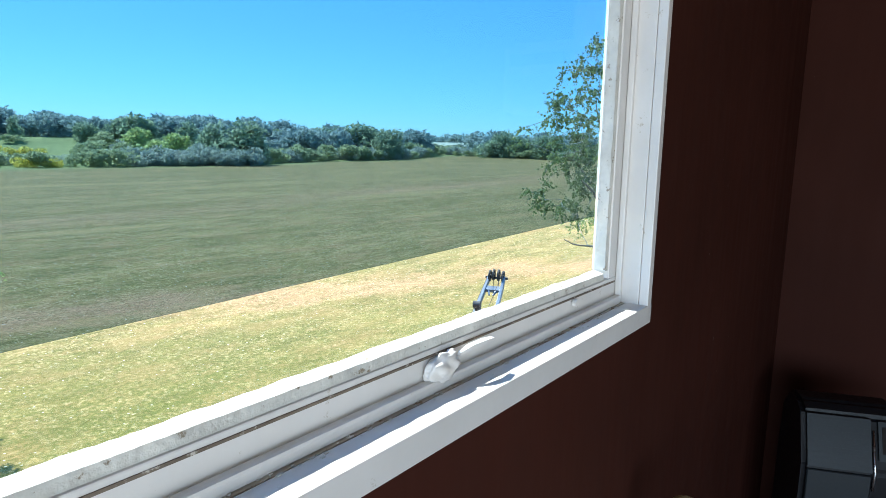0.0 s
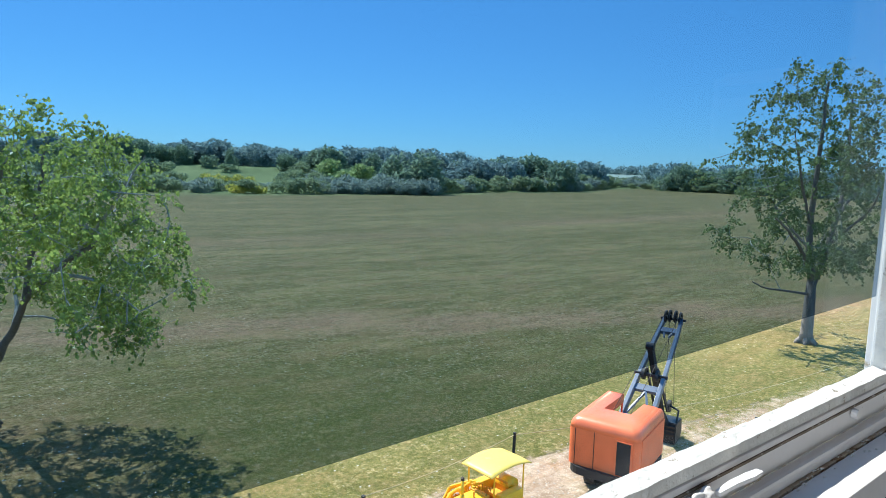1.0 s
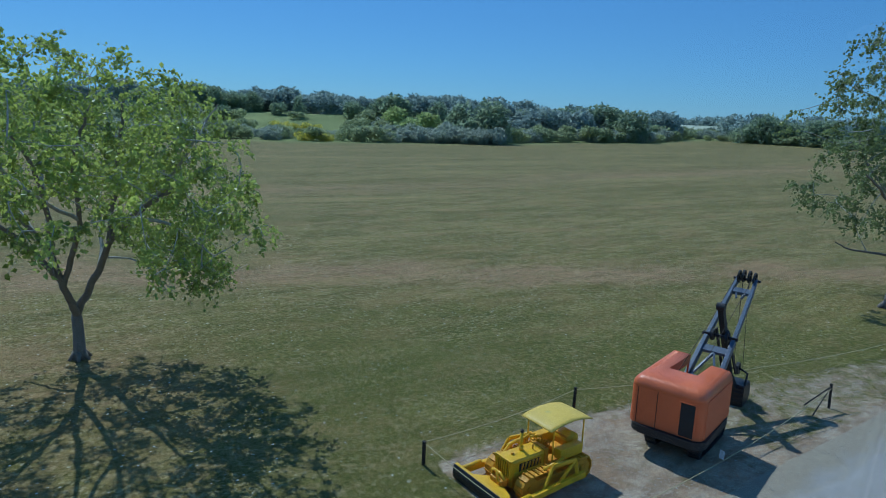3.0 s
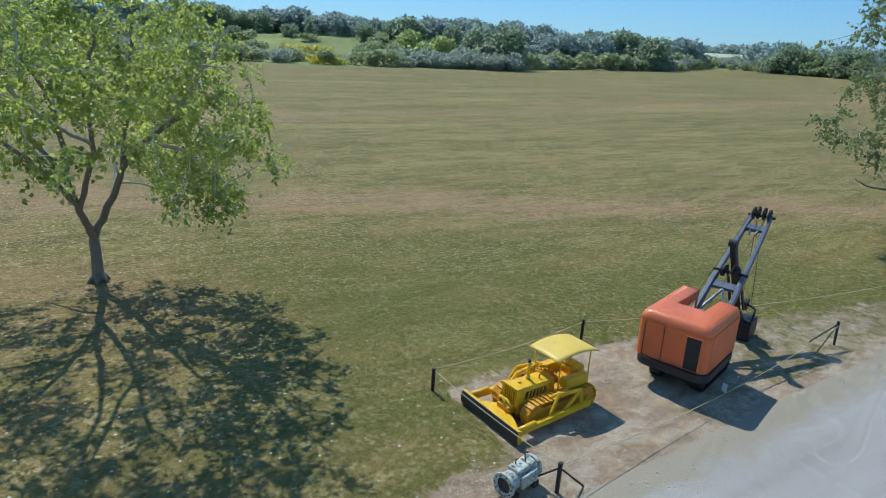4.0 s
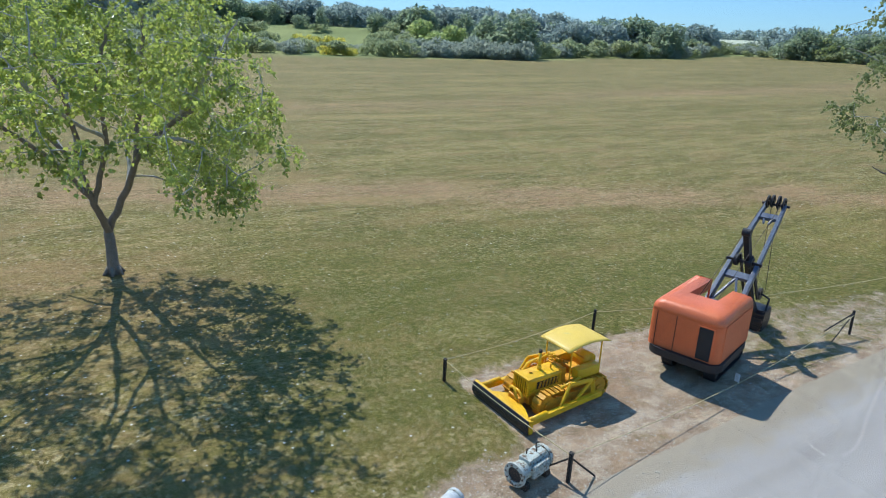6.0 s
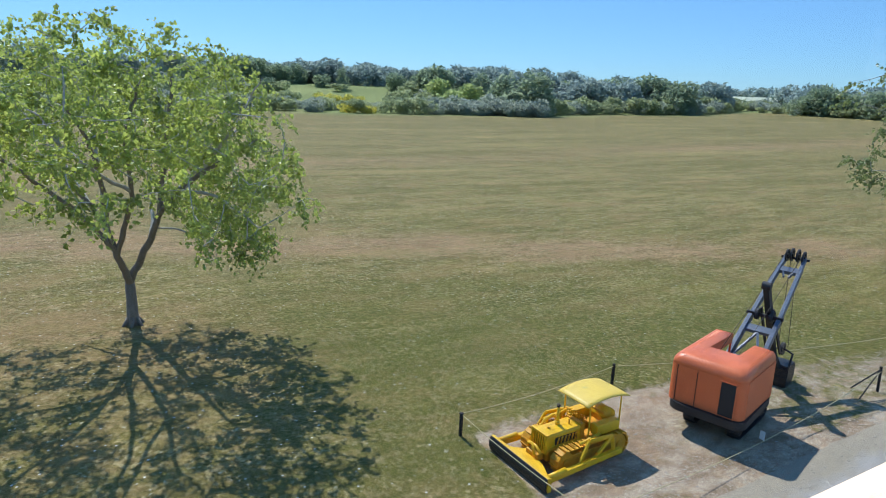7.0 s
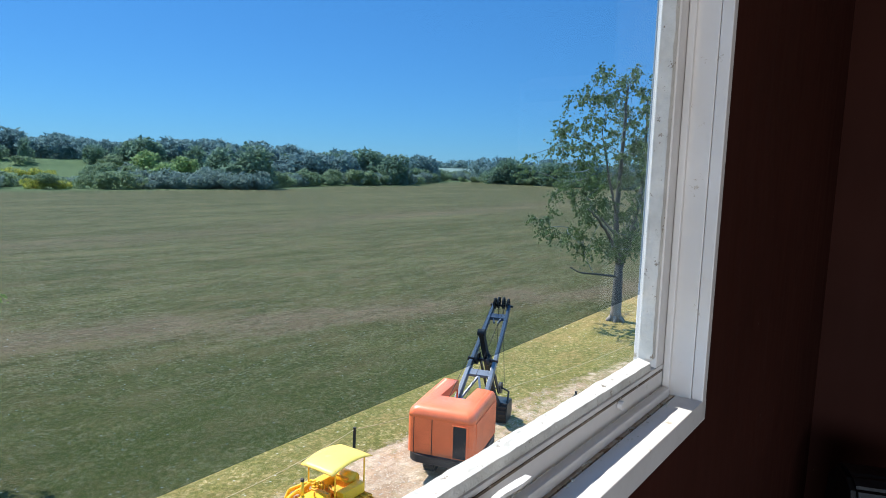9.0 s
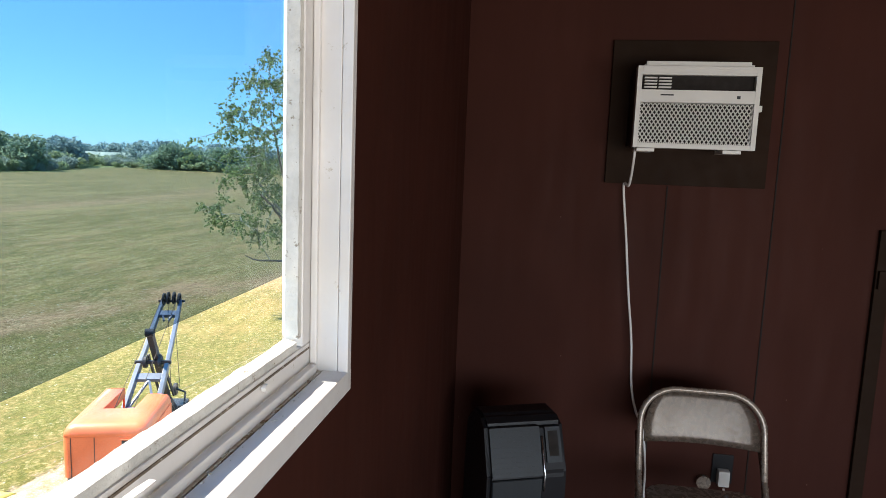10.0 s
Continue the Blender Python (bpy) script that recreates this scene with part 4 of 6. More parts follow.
bm = bmesh.new()
levels = [(2.62, 0.0), (2.80, 0.02), (2.92, 0.07), (3.01, 0.15), (3.07, 0.26), (3.10, 0.42)]
loops = [[bm.verts.new((*shrink(p, d), z - 0.05 * max(0, (p[0] - 0.2)) * (1 if d > 0.2 else 0))) for p in ring] for z, d in levels]
for a, b in zip(loops, loops[1:]):
    for k in range(len(ring)):
        bm.faces.new((a[k], a[(k + 1) % len(ring)], b[(k + 1) % len(ring)], b[k]))
top = bm.faces.new(loops[-1])
bmesh.ops.triangulate(bm, faces=[top])
bm.faces.new(loops[0][::-1])
roof = part("roof", bm, M_ORANGE, sh, "rounded faded orange sheet-metal roof with dents", True)
bm = bmesh.new()
for k in range(14):
    a = (-1.45 + 0.05 * math.sin(k * 2.1) + k * 0.21, -0.95 + 0.04 * math.sin(k * 1.3))
    disc(bm, (a[0], a[1], 3.075 if a[0] > -1.2 else 3.03), (0, 0.2, 1), 0.012, 0.012, 6)
part("rivets", bm, M_ORANGE_D, roof)


def wall_sheet(name, a, b, z0, z1, mat, label="", off=0.0, thick=0.04):
    (ax, ay), (bx, by) = a, b
    bm = bmesh.new()
    d = Vector((bx - ax, by - ay, 0)).normalized()
    nrm = Vector((d.y, -d.x, 0)) * off
    beam(bm, (ax + nrm.x, ay + nrm.y, (z0 + z1) / 2), (bx + nrm.x, by + nrm.y, (z0 + z1) / 2), thick, z1 - z0, bevel=0.006)
    return part(name, bm, mat, sh, label)


ZB, ZT = 1.2, 2.66
# rear wall follows the rounded corners
bm = bmesh.new()
rear = [p for p in ring if p[0] < -1.2]
lo = [bm.verts.new((x, y, ZB)) for x, y in rear]
hi = [bm.verts.new((x, y, ZT)) for x, y in rear]
li = [bm.verts.new((x + 0.06, y * 0.95, ZB)) for x, y in rear]
hi2 = [bm.verts.new((x + 0.06, y * 0.95, ZT)) for x, y in rear]
for k in range(len(rear) - 1):
    bm.faces.new((lo[k], lo[k + 1], hi[k + 1], hi[k]))
    bm.faces.new((li[k + 1], li[k], hi2[k], hi2[k + 1]))
part("rear_wall", bm, M_ORANGE_D, sh, "orange rear sheet with a vertical seam", True)
bm = bmesh.new()
for y in (0.42, 1.18):
    beam(bm, (-1.757, y, ZB), (-1.757, y, ZT), 0.022, 0.02, (1, 0, 0))
part("seam_strip", bm, M_STEEL, sh, "dark rusty joint between the rear sheets")
# no opening is cut: a black slab gives the doorway's inner shade
part("rear_doorway_shade", boxes((-1.765, -1.72, -1.02, -0.44, ZB + 0.05, ZT - 0.1)), M_BLACK, sh, "black panel for the shade in an open doorway")
bm = bmesh.new()
beam(bm, (-1.77, -0.44, ZB), (-1.77, -0.44, ZT - 0.1), 0.05, 0.03, (1, 0, 0))
beam(bm, (-1.77, -1.02, ZB), (-1.77, -1.02, ZT - 0.1), 0.05, 0.03, (1, 0, 0))
beam(bm, (-1.77, -1.04, ZT - 0.1), (-1.77, -0.42, ZT - 0.1), 0.05, 0.03)
part("door_frame", bm, M_ORANGE, sh)
wall_sheet("side_wall", (-1.45, -1.3), (1.43, -1.3), ZB, ZT, M_ORANGE_D, "plain orange side wall")
wall_sheet("side_wall", (2.2, 1.3), (-1.45, 1.3), ZB, ZT, M_ORANGE_D)
wall_sheet("front_wall", (1.43, -1.28), (1.43, -0.46), ZB, ZT, M_ORANGE_D)
wall_sheet("inner_wall", (1.4, -0.44), (-0.2, -0.44), ZB, ZT, M_ORANGE_D)
wall_sheet("inner_wall", (-0.2, 0.66), (0.6, 0.66), ZB, ZT, M_ORANGE_D)
wall_sheet("inner_wall", (-0.2, -0.42), (-0.2, 0.64), ZB, ZT, M_ORANGE_D)
bm = bmesh.new()
beam(bm, (2.2, 0.7, ZB), (2.2, 0.7, ZT), 0.06, 0.06)
beam(bm, (2.2, 1.24, ZB), (2.2, 1.24, ZT), 0.06, 0.06)
part("roof_post", bm, M_ORANGE_D, sh)
# counterweight rim
bm = bmesh.new()
rim = [(1.2, 1.36), (-1.25, 1.42)] + [(-1.35 + 0.58 * math.cos(radians(a)), 0.86 + 0.58 * math.sin(radians(a))) for a in range(100, 181, 16)] + [(-1.35 + 0.58 * math.cos(radians(a)), -0.86 + 0.58 * math.sin(radians(a))) for a in range(180, 261, 16)] + [(-1.25, -1.42), (1.2, -1.36)]
prism(bm, rim, 0.9, 1.2)
part("counterweight", bm, M_BLACK, sh, "black curved counterweight with a worn upper lip")
bm = bmesh.new()
prism(bm, rounded(-1.2, 1.9, -0.75, 0.75, 0.2), 0.8, 1.199)
disc(bm, (0.1, 0, 0.72), (0, 0, 1), 0.7, 0.16, 24)
part("turntable", bm, M_BLACK, sh)


def crawler(name, parent, x0, x1, y, w, r, shoe, mat, wheel_mat, z=0.0, pieces=True):
    """One crawler: side frame, wheels and single shoes round it."""
    holder = new(name)
    holder.parent = parent
    bm = bmesh.new()
    box(bm, x0 + r * 0.6, x1 - r * 0.6, y - w * 0.3, y + w * 0.3, z + r * 0.55, z + r * 1.45, bevel=0.02)
    part("track_frame", bm, wheel_mat, holder)
    for x in (x0 + r, x1 - r):
        bm = bmesh.new()
        disc(bm, (x, y, z + r), (0, 1, 0), r * 0.9, w * 0.66, 22)
        disc(bm, (x, y, z + r), (0, 1, 0), r * 0.3, w * 0.9, 14)
        part("wheel", bm, wheel_mat, holder)
    for k in range(4):
        bm = bmesh.new()
        disc(bm, (x0 + r + (x1 - x0 - 2 * r) * (k + 0.5) / 4, y, z + r * 0.4), (0, 1, 0), r * 0.34, w * 0.5, 14)
        part("roller", bm, wheel_mat, holder)
    straight = x1 - x0 - 2 * r
    total = 2 * straight + 2 * math.pi * r
    n = int(total / shoe)
    bm = bmesh.new()
    t = 0.035
    box(bm, -shoe * 0.46, shoe * 0.46, -w / 2, w / 2, -t / 2, t / 2)
    box(bm, -shoe * 0.46, -shoe * 0.3, -w / 2, w / 2, t / 2, t / 2 + 0.045)
    me = mesh_of("track_shoe", bm, mat)
    for k in range(n):
        s = total * k / n
        if s < straight:
            p, a = (x0 + r + s, z + 2 * r), 0
        elif s < straight + math.pi * r:
            b = (s - straight) / r
            p, a = (x1 - r + r * math.sin(b), z + r + r * math.cos(b)), b
        elif s < 2 * straight + math.pi * r:
            p, a = (x1 - r - (s - straight - math.pi * r), z), math.pi
        else:
            b = (s - 2 * straight - math.pi * r) / r
            p, a = (x0 + r - r * math.sin(b), z + r - r * math.cos(b)), math.pi + b
        ob = new("track_shoe", me)
        ob.parent = holder
        ob.matrix_basis = Matrix.Translation((p[0], y, p[1] + 0.02)) @ Matrix.Rotation(a, 4, 'Y')
    return holder


crawler("crawler_track", sh, -0.9, 2.2, -0.85, 0.45, 0.34, 0.24, M_BLACK, M_STEEL, 0.02)
crawler("crawler_track", sh, -0.9, 2.2, 0.85, 0.45, 0.34, 0.24, M_BLACK, M_STEEL, 0.02)
part("car_body", boxes((-0.6, 1.3, -0.6, 0.6, 0.3, 0.66), bevel=0.04), M_BLACK, sh)

# boom: two box girders that draw together at the head, with cross ties
FOOT, TIP = Vector((1.5, 0.1, 1.55)), Vector((7.75, 0.2, 5.4))
ax = (TIP - FOOT).normalized()


def on_boom(f, y=0.0, lift=0.0):
    return FOOT.lerp(TIP, f) + Vector((0, y, 0)) + Vector((-ax.z, 0, ax.x)) * lift


for s in (-1, 1):
    bm = bmesh.new()
    beam(bm, on_boom(0, s * 0.66), on_boom(0.45, s * 0.57), 0.17, 0.34, bevel=0.012)
    beam(bm, on_boom(0.44, s * 0.57), on_boom(0.9, s * 0.44), 0.16, 0.28, bevel=0.012)
    beam(bm, on_boom(0.89, s * 0.44), on_boom(1.0, s * 0.4), 0.14, 0.26, bevel=0.012)
    part("boom_girder", bm, M_BOOM, sh, "blue-grey riveted boom girder")
    bm = bmesh.new()
    for k in range(18):
        p = on_boom(0.05 + k * 0.05, s * 0.55, 0.0)
        disc(bm, (p.x, p.y + (0.02 if s > 0 else -0.02) - s * 0.1 * (k / 18), p.z), (0, 1, 0), 0.018, 0.16, 6)
    part("rivets", bm, M_BOOM, sh)
for f, w, h in ((0.12, 0.3, 0.16), (0.36, 0.34, 0.18), (0.88, 0.3, 0.2)):
    bm = bmesh.new()
    yw = 0.64 - 0.26 * f
    beam(bm, on_boom(f, -yw), on_boom(f, yw), w, h, (-ax.z, 0, ax.x), bevel=0.012)
    part("cross_tie", bm, M_BOOM, sh)
for s in (-1, 1):
    bm = bmesh.new()
    beam(bm, on_boom(0.14, s * 0.5), on_boom(0.34, 0.0), 0.09, 0.1, bevel=0.008)
    part("boom_brace", bm, M_BOOM, sh)
    bm = bmesh.new()
    beam(bm, on_boom(0.9, s * 0.3, 0.05), on_boom(0.82, s * 0.1, 0.0), 0.07, 0.1)
    part("boom_brace", bm, M_BOOM, sh)
for y in (-0.36, -0.13, 0.13, 0.34):
    bm = bmesh.new()
    c = on_boom(1.0, y, 0.12 + (0.08 if abs(y) < 0.2 else 0))
    disc(bm, c, (0, 1, 0), 0.3, 0.07, 22, 0.2)
    disc(bm, c, (0, 1, 0), 0.08, 0.12, 12)
    for a in range(5):
        d = Vector((math.cos(a * 1.257), 0, math.sin(a * 1.257))) * 0.23
        beam(bm, c, c + d, 0.03, 0.04, (0, 1, 0))
    part("sheave", bm, M_BLACK, sh, "black rope sheave")
bm = bmesh.new()
beam(bm, on_boom(1.0, -0.6), on_boom(1.0, 0.6), 0.1, 0.1)
part("head_shaft", bm, M_BLACK, sh)
# shipper shaft, saddle and dipper stick
bm = bmesh.new()
beam(bm, on_boom(0.46, -0.75, 0.14), on_boom(0.46, 0.75, 0.14), 0.14, 0.14, bevel=0.02)
for y in (-0.3, 0.3):
    disc(bm, on_boom(0.46, y, 0.16), (0, 1, 0), 0.26, 0.12, 18)
part("shipper_shaft", bm, M_BLACK, sh)
bm = bmesh.new()
STICK_T, STICK_B = Vector((3.75, 0.1, 4.9)), Vector((5.75, -0.1, 1.05))
beam(bm, STICK_T, STICK_B, 0.24, 0.26, bevel=0.02)
part("dipper_stick", bm, M_BLACK, sh, "dark dipper handle")
bm = bmesh.new()
disc(bm, STICK_T, (0, 1, 0), 0.17, 0.34, 16)
part("stick_cap", bm, M_BLACK, sh)
bm = bmesh.new()
for s in (-1, 1):
    beam(bm, on_boom(0.5, s * 0.24, 0.3), Vector((5.5, s * 0.3 - 0.1, 1.5)), 0.07, 0.12)
part("stick_brace", bm, M_BLACK, sh)
# dipper bucket resting on the earth
bk = new("dipper_bucket")
bk.parent = sh
bk["label"] = "dark steel dipper bucket with teeth"
bk.matrix_basis = pose(5.95, -0.35, 0.0, 0, 0, 0)
bm = bmesh.new()
prism(bm, [(-0.55, 0.0), (0.4, 0.0), (0.62, 0.35), (0.5, 1.0), (-0.5, 1.0), (-0.62, 0.4)], -0.5, 0.5, Matrix.Rotation(radians(90), 4, 'X'))
bmesh.ops.bevel(bm, geom=list(bm.edges), offset=0.035, segments=2, affect='EDGES')
part("bucket_body", bm, M_BLACK, bk)
for k in range(4):
    bm = bmesh.new()
    prism(bm, [(0.48, -0.06), (0.85, -0.02), (0.85, 0.02), (0.48, 0.06)], 0.9, 1.02)
    bmesh.ops.translate(bm, verts=bm.verts, vec=(0, -0.38 + k * 0.253, -0.72))
    part("tooth", bm, M_STEEL, bk)
for k in range(4):
    part("bucket_rib", boxes((-0.64, -0.56, -0.46, 0.46, 0.2 + k * 0.2, 0.27 + k * 0.2), bevel=0.01), M_STEEL, bk)
bm = bmesh.new()
tube(bm, [(-0.3, -0.45, 0.98), (-0.05, -0.45, 1.5), (0.0, 0.0, 1.66), (-0.05, 0.45, 1.5), (-0.3, 0.45, 0.98)], 0.05, 8)
disc(bm, (0.0, 0.0, 1.62), (0, 1, 0), 0.28, 0.14, 18, 0.12)
part("bail", bm, M_BLACK, bk)
bm = bmesh.new()
beam(bm, (-0.5, 0, 0.9), (-0.95, 0.1, 1.5), 0.3, 0.22)
part("stick_shoe", bm, M_BLACK, bk)
for n, (a, b) in enumerate(((on_boom(1.0, -0.13, 0.4), Vector((5.95, -0.55, 1.7))), (on_boom(1.0, 0.13, 0.4), Vector((5.95, -0.15, 1.7))), (on_boom(1.0, -0.36, 0.4), Vector((0.2, -0.2, 2.7))), (on_boom(1.0, 0.34, 0.4), Vector((0.2, 0.5, 2.7))))):
    bm = bmesh.new()
    tube(bm, [a, (a + b) / 2 + Vector((0, 0, -0.1)), b], 0.013, 5)
    part("wire_rope", bm, M_STEEL, sh)

# ---------------------------------------------------------------- crawler bulldozer
dz = thing("bulldozer", (13.35, 15.42, 0.0), 3.0, "vintage yellow crawler bulldozer with wide blade and canopy", "bulldozer")
crawler("crawler_track", dz, -1.55, 1.75, -0.78, 0.38, 0.40, 0.2, M_YELLOW_D, M_YELLOW_D, 0.02)
crawler("crawler_track", dz, -1.55, 1.75, 0.78, 0.38, 0.40, 0.2, M_YELLOW_D, M_YELLOW_D, 0.02)
bm = bmesh.new()
box(bm, -1.55, 1.35, -0.42, 0.42, 0.3, 0.72, bevel=0.03)
part("chassis", bm, M_YELLOW_D, dz)
bm = bmesh.new()
prism(bm, [(-0.36, 0.72), (0.36, 0.72), (0.38, 1.16), (0.33, 1.24), (0.0, 1.28), (-0.33, 1.24), (-0.38, 1.16)], -1.5, -0.05, Matrix(((0, 0, 1, 0), (1, 0, 0, 0), (0, 1, 0, 0), (0, 0, 0, 1))))
part("hood", bm, M_YELLOW, dz, "flat yellow engine hood")
for s in (-1, 1):
    # thin dark sheet on the closed hood, painted shade of the engine bay
    part("engine_side_shade", boxes((-1.2, -0.2, s * 0.372, s * 0.384, 0.80, 1.08)), M_STEEL, dz, "dark sheet for the shade in the open engine side")
    for k in range(6):
        bm = bmesh.new()
        tube(bm, [(-1.1 + k * 0.16, s * 0.39, 0.82), (-1.08 + k * 0.16, s * 0.41, 0.98 + 0.05 * (k % 2)), (-1.02 + k * 0.16, s * 0.38, 1.06)], 0.035, 6)
        part("engine_pipe", bm, M_YELLOW_D, dz)
    part("side_rail", boxes((-1.5, 0.0, s * 0.37 - 0.03, s * 0.37 + 0.03, 0.68, 0.8), bevel=0.01), M_YELLOW, dz)
rad = new("radiator_guard")
rad.parent = dz
part("guard_frame", boxes((-1.62, -1.5, -0.4, -0.33, 0.6, 1.27), (-1.62, -1.5, 0.33, 0.4, 0.6, 1.27), (-1.62, -1.5, -0.4, 0.4, 1.2, 1.28), (-1.62, -1.5, -0.4, 0.4, 0.58, 0.66), bevel=0.01), M_YELLOW, rad)
part("radiator_core", boxes((-1.54, -1.51, -0.34, 0.34, 0.64, 1.21)), M_BLACK, rad)
for k in range(6):
    part("guard_bar", boxes((-1.61, -1.56, -0.29 + k * 0.11, -0.25 + k * 0.11, 0.65, 1.21), bevel=0.006), M_YELLOW, rad)
bm = bmesh.new()
tube(bm, [(-0.75, 0.06, 1.26), (-0.75, 0.06, 1.95)], 0.055, 12)
tube(bm, [(-0.75, 0.06, 1.26), (-0.75, 0.06, 1.42)], 0.08, 12)
ex = part("exhaust_pipe", bm, M_YELLOW, dz, "upright exhaust stack", True)
bm = bmesh.new()
tube(bm, [(-0.75, 0.06, 1.93), (-0.75, 0.06, 2.0), (-0.77, 0.06, 2.03)], [0.06, 0.066, 0.05], 12)
part("exhaust_tip", bm, M_STEEL, ex)
bm = bmesh.new()
tube(bm, [(-0.35, -0.1, 1.26), (-0.35, -0.1, 1.45)], 0.03, 8)
tube(bm, [(-1.2, 0.0, 1.27), (-1.2, 0.0, 1.33)], 0.06, 10)
part("filler_cap", bm, M_YELLOW_D, dz)
# winch and controls behind the hood
bm = bmesh.new()
disc(bm, (0.1, 0.55, 1.12), (1, 0.2, 0), 0.28, 0.1, 20, 0.2)
disc(bm, (-0.5, 0.62, 1.05), (0.3, 1, 0), 0.24, 0.08, 20, 0.16)
part("cable_wheel", bm, M_YELLOW, dz)
bm = bmesh.new()
tube(bm, [(-1.2, 0.55, 0.95), (-0.8, 0.6, 1.25), (-0.45, 0.62, 1.3)], 0.05, 8)
tube(bm, [(-0.4, 0.6, 1.28), (0.1, 0.55, 1.4), (0.3, 0.4, 1.45)], 0.04, 8)
part("cable_guide", bm, M_YELLOW, dz)
part("dash", boxes((-0.05, 0.12, -0.4, 0.4, 0.72, 1.3), bevel=0.02), M_YELLOW_D, dz)
for k in range(5):
    bm = bmesh.new()
    y = -0.28 + k * 0.14
    tube(bm, [(0.2, y, 0.8), (0.24 + 0.02 * k, y, 1.25), (0.3, y, 1.42 - 0.03 * (k % 3))], 0.016, 6)
    disc(bm, (0.3, y, 1.44 - 0.03 * (k % 3)), (0, 0, 1), 0.03, 0.05, 8)
    part("lever", bm, M_YELLOW_D, dz)
for k in range(7):
    bm = bmesh.new()
    x, y = 0.05 + 0.08 * (k % 4), 0.2 + 0.07 * (k % 3)
    box(bm, x, x + 0.13, y, y + 0.12, 1.0 + 0.06 * k, 1.12 + 0.06 * k, pose(0, 0, 0, 0, 0, k * 2), 0.02)
    part("winch_casting", bm, M_YELLOW, dz)
part("seat", boxes((0.72, 1.15, -0.28, 0.3, 0.85, 1.0), bevel=0.03), M_YELLOW_D, dz)
part("seat_back", boxes((1.12, 1.22, -0.3, 0.32, 0.95, 1.4), bevel=0.03), M_YELLOW_D, dz)
for s in (-1, 1):
    bm = bmesh.new()
    box(bm, 0.35, 1.45, s * 0.62 - 0.16, s * 0.62 + 0.16, 0.92, 1.3, bevel=0.03)
    part("fender_tank", bm, M_YELLOW, dz, "boxy yellow tank over the track")
bm = bmesh.new()
tube(bm, [(1.38, -0.35, 1.25), (1.38, 0.35, 1.25)], 0.27, 18)
part("fuel_tank", bm, M_YELLOW, dz, "", True)
part("tail_box", boxes((1.3, 1.6, -0.5, 0.5, 0.45, 0.98), bevel=0.03), M_YELLOW_D, dz)
# canopy: gently arched sheet on four posts
cn = new("canopy")
cn.parent = dz
cn["label"] = "pale yellow arched sheet-metal canopy"
bm = bmesh.new()
x0, x1, y0, y1 = -0.12, 1.92, -0.72, 0.80
rows = []
for i in range(13):
    x = x0 + (x1 - x0) * i / 12
    drop = 0.16 * ((i - 6) / 6) ** 2
    rows.append([(x, y0 + (y1 - y0) * j / 8, 2.27 - drop - 0.02 * ((j - 4) / 4) ** 2) for j in range(9)])
up = [[bm.verts.new(p) for p in r] for r in rows]
dn = [[bm.verts.new((p[0], p[1], p[2] - 0.03)) for p in r] for r in rows]
for i in range(12):
    for j in range(8):
        bm.faces.new((up[i][j], up[i + 1][j], up[i + 1][j + 1], up[i][j + 1]))
        bm.faces.new((dn[i][j], dn[i][j + 1], dn[i + 1][j + 1], dn[i + 1][j]))
for i in range(12):
    bm.faces.new((up[i][0], dn[i][0], dn[i + 1][0], up[i + 1][0]))
    bm.faces.new((up[i][8], up[i + 1][8], dn[i + 1][8], dn[i][8]))
for j in range(8):
    bm.faces.new((up[0][j], up[0][j + 1], dn[0][j + 1], dn[0][j]))
    bm.faces.new((up[12][j], dn[12][j], dn[12][j + 1], up[12][j + 1]))
part("canopy_sheet", bm, M_YELLOW_L, cn, "", True)
for x, y, b in ((0.12, -0.6, 0.9), (0.12, 0.66, 0.9), (1.6, -0.6, 0.95), (1.6, 0.66, 0.95)):
    bm = bmesh.new()
    tube(bm, [(x, y, b), (x, y, 2.17)], 0.028, 8)
    part("canopy_post", bm, M_YELLOW, cn)
# blade and its push frame
bl = new("blade")
bl.parent = dz
bl["label"] = "wide bulldozer blade, black face and yellow back"
bm = bmesh.new()
prof = [(-2.50, 0.04), (-2.56, 0.2), (-2.56, 0.36), (-2.50, 0.56), (-2.46, 0.56), (-2.50, 0.36), (-2.50, 0.2), (-2.44, 0.04)]
lo = [bm.verts.new((x, -1.52, z)) for x, z in prof]
hi = [bm.verts.new((x, 1.52, z)) for x, z in prof]
for k in range(len(prof)):
    bm.faces.new((lo[k], lo[(k + 1) % 8], hi[(k + 1) % 8], hi[k]))
bm.faces.new(lo[::-1])
bm.faces.new(hi)
part("mouldboard", bm, M_BLACK, bl, "black blade face")
part("top_rail", boxes((-2.47, -2.36, -1.53, 1.53, 0.47, 0.575), bevel=0.012), M_YELLOW, bl)
part("bottom_rail", boxes((-2.44, -2.26, -1.5, 1.5, 0.05, 0.18), bevel=0.012), M_YELLOW, bl)
for y in (-1.5, -0.75, 0.0, 0.75, 1.5):
    part("blade_rib", boxes((-2.46, -2.3, y - 0.03, y + 0.03, 0.06, 0.54), bevel=0.008), M_YELLOW, bl)
bm = bmesh.new()
prism(bm, [(-2.3, -1.45), (-2.3, 0.95), (-1.75, 0.45), (-1.72, 0.0), (-1.95, -0.75)], 0.2, 0.42)
bmesh.ops.bevel(bm, geom=list(bm.edges), offset=0.02, segments=1, affect='EDGES')
part("push_plate", bm, M_YELLOW, bl, "sloping yellow plate behind the blade")
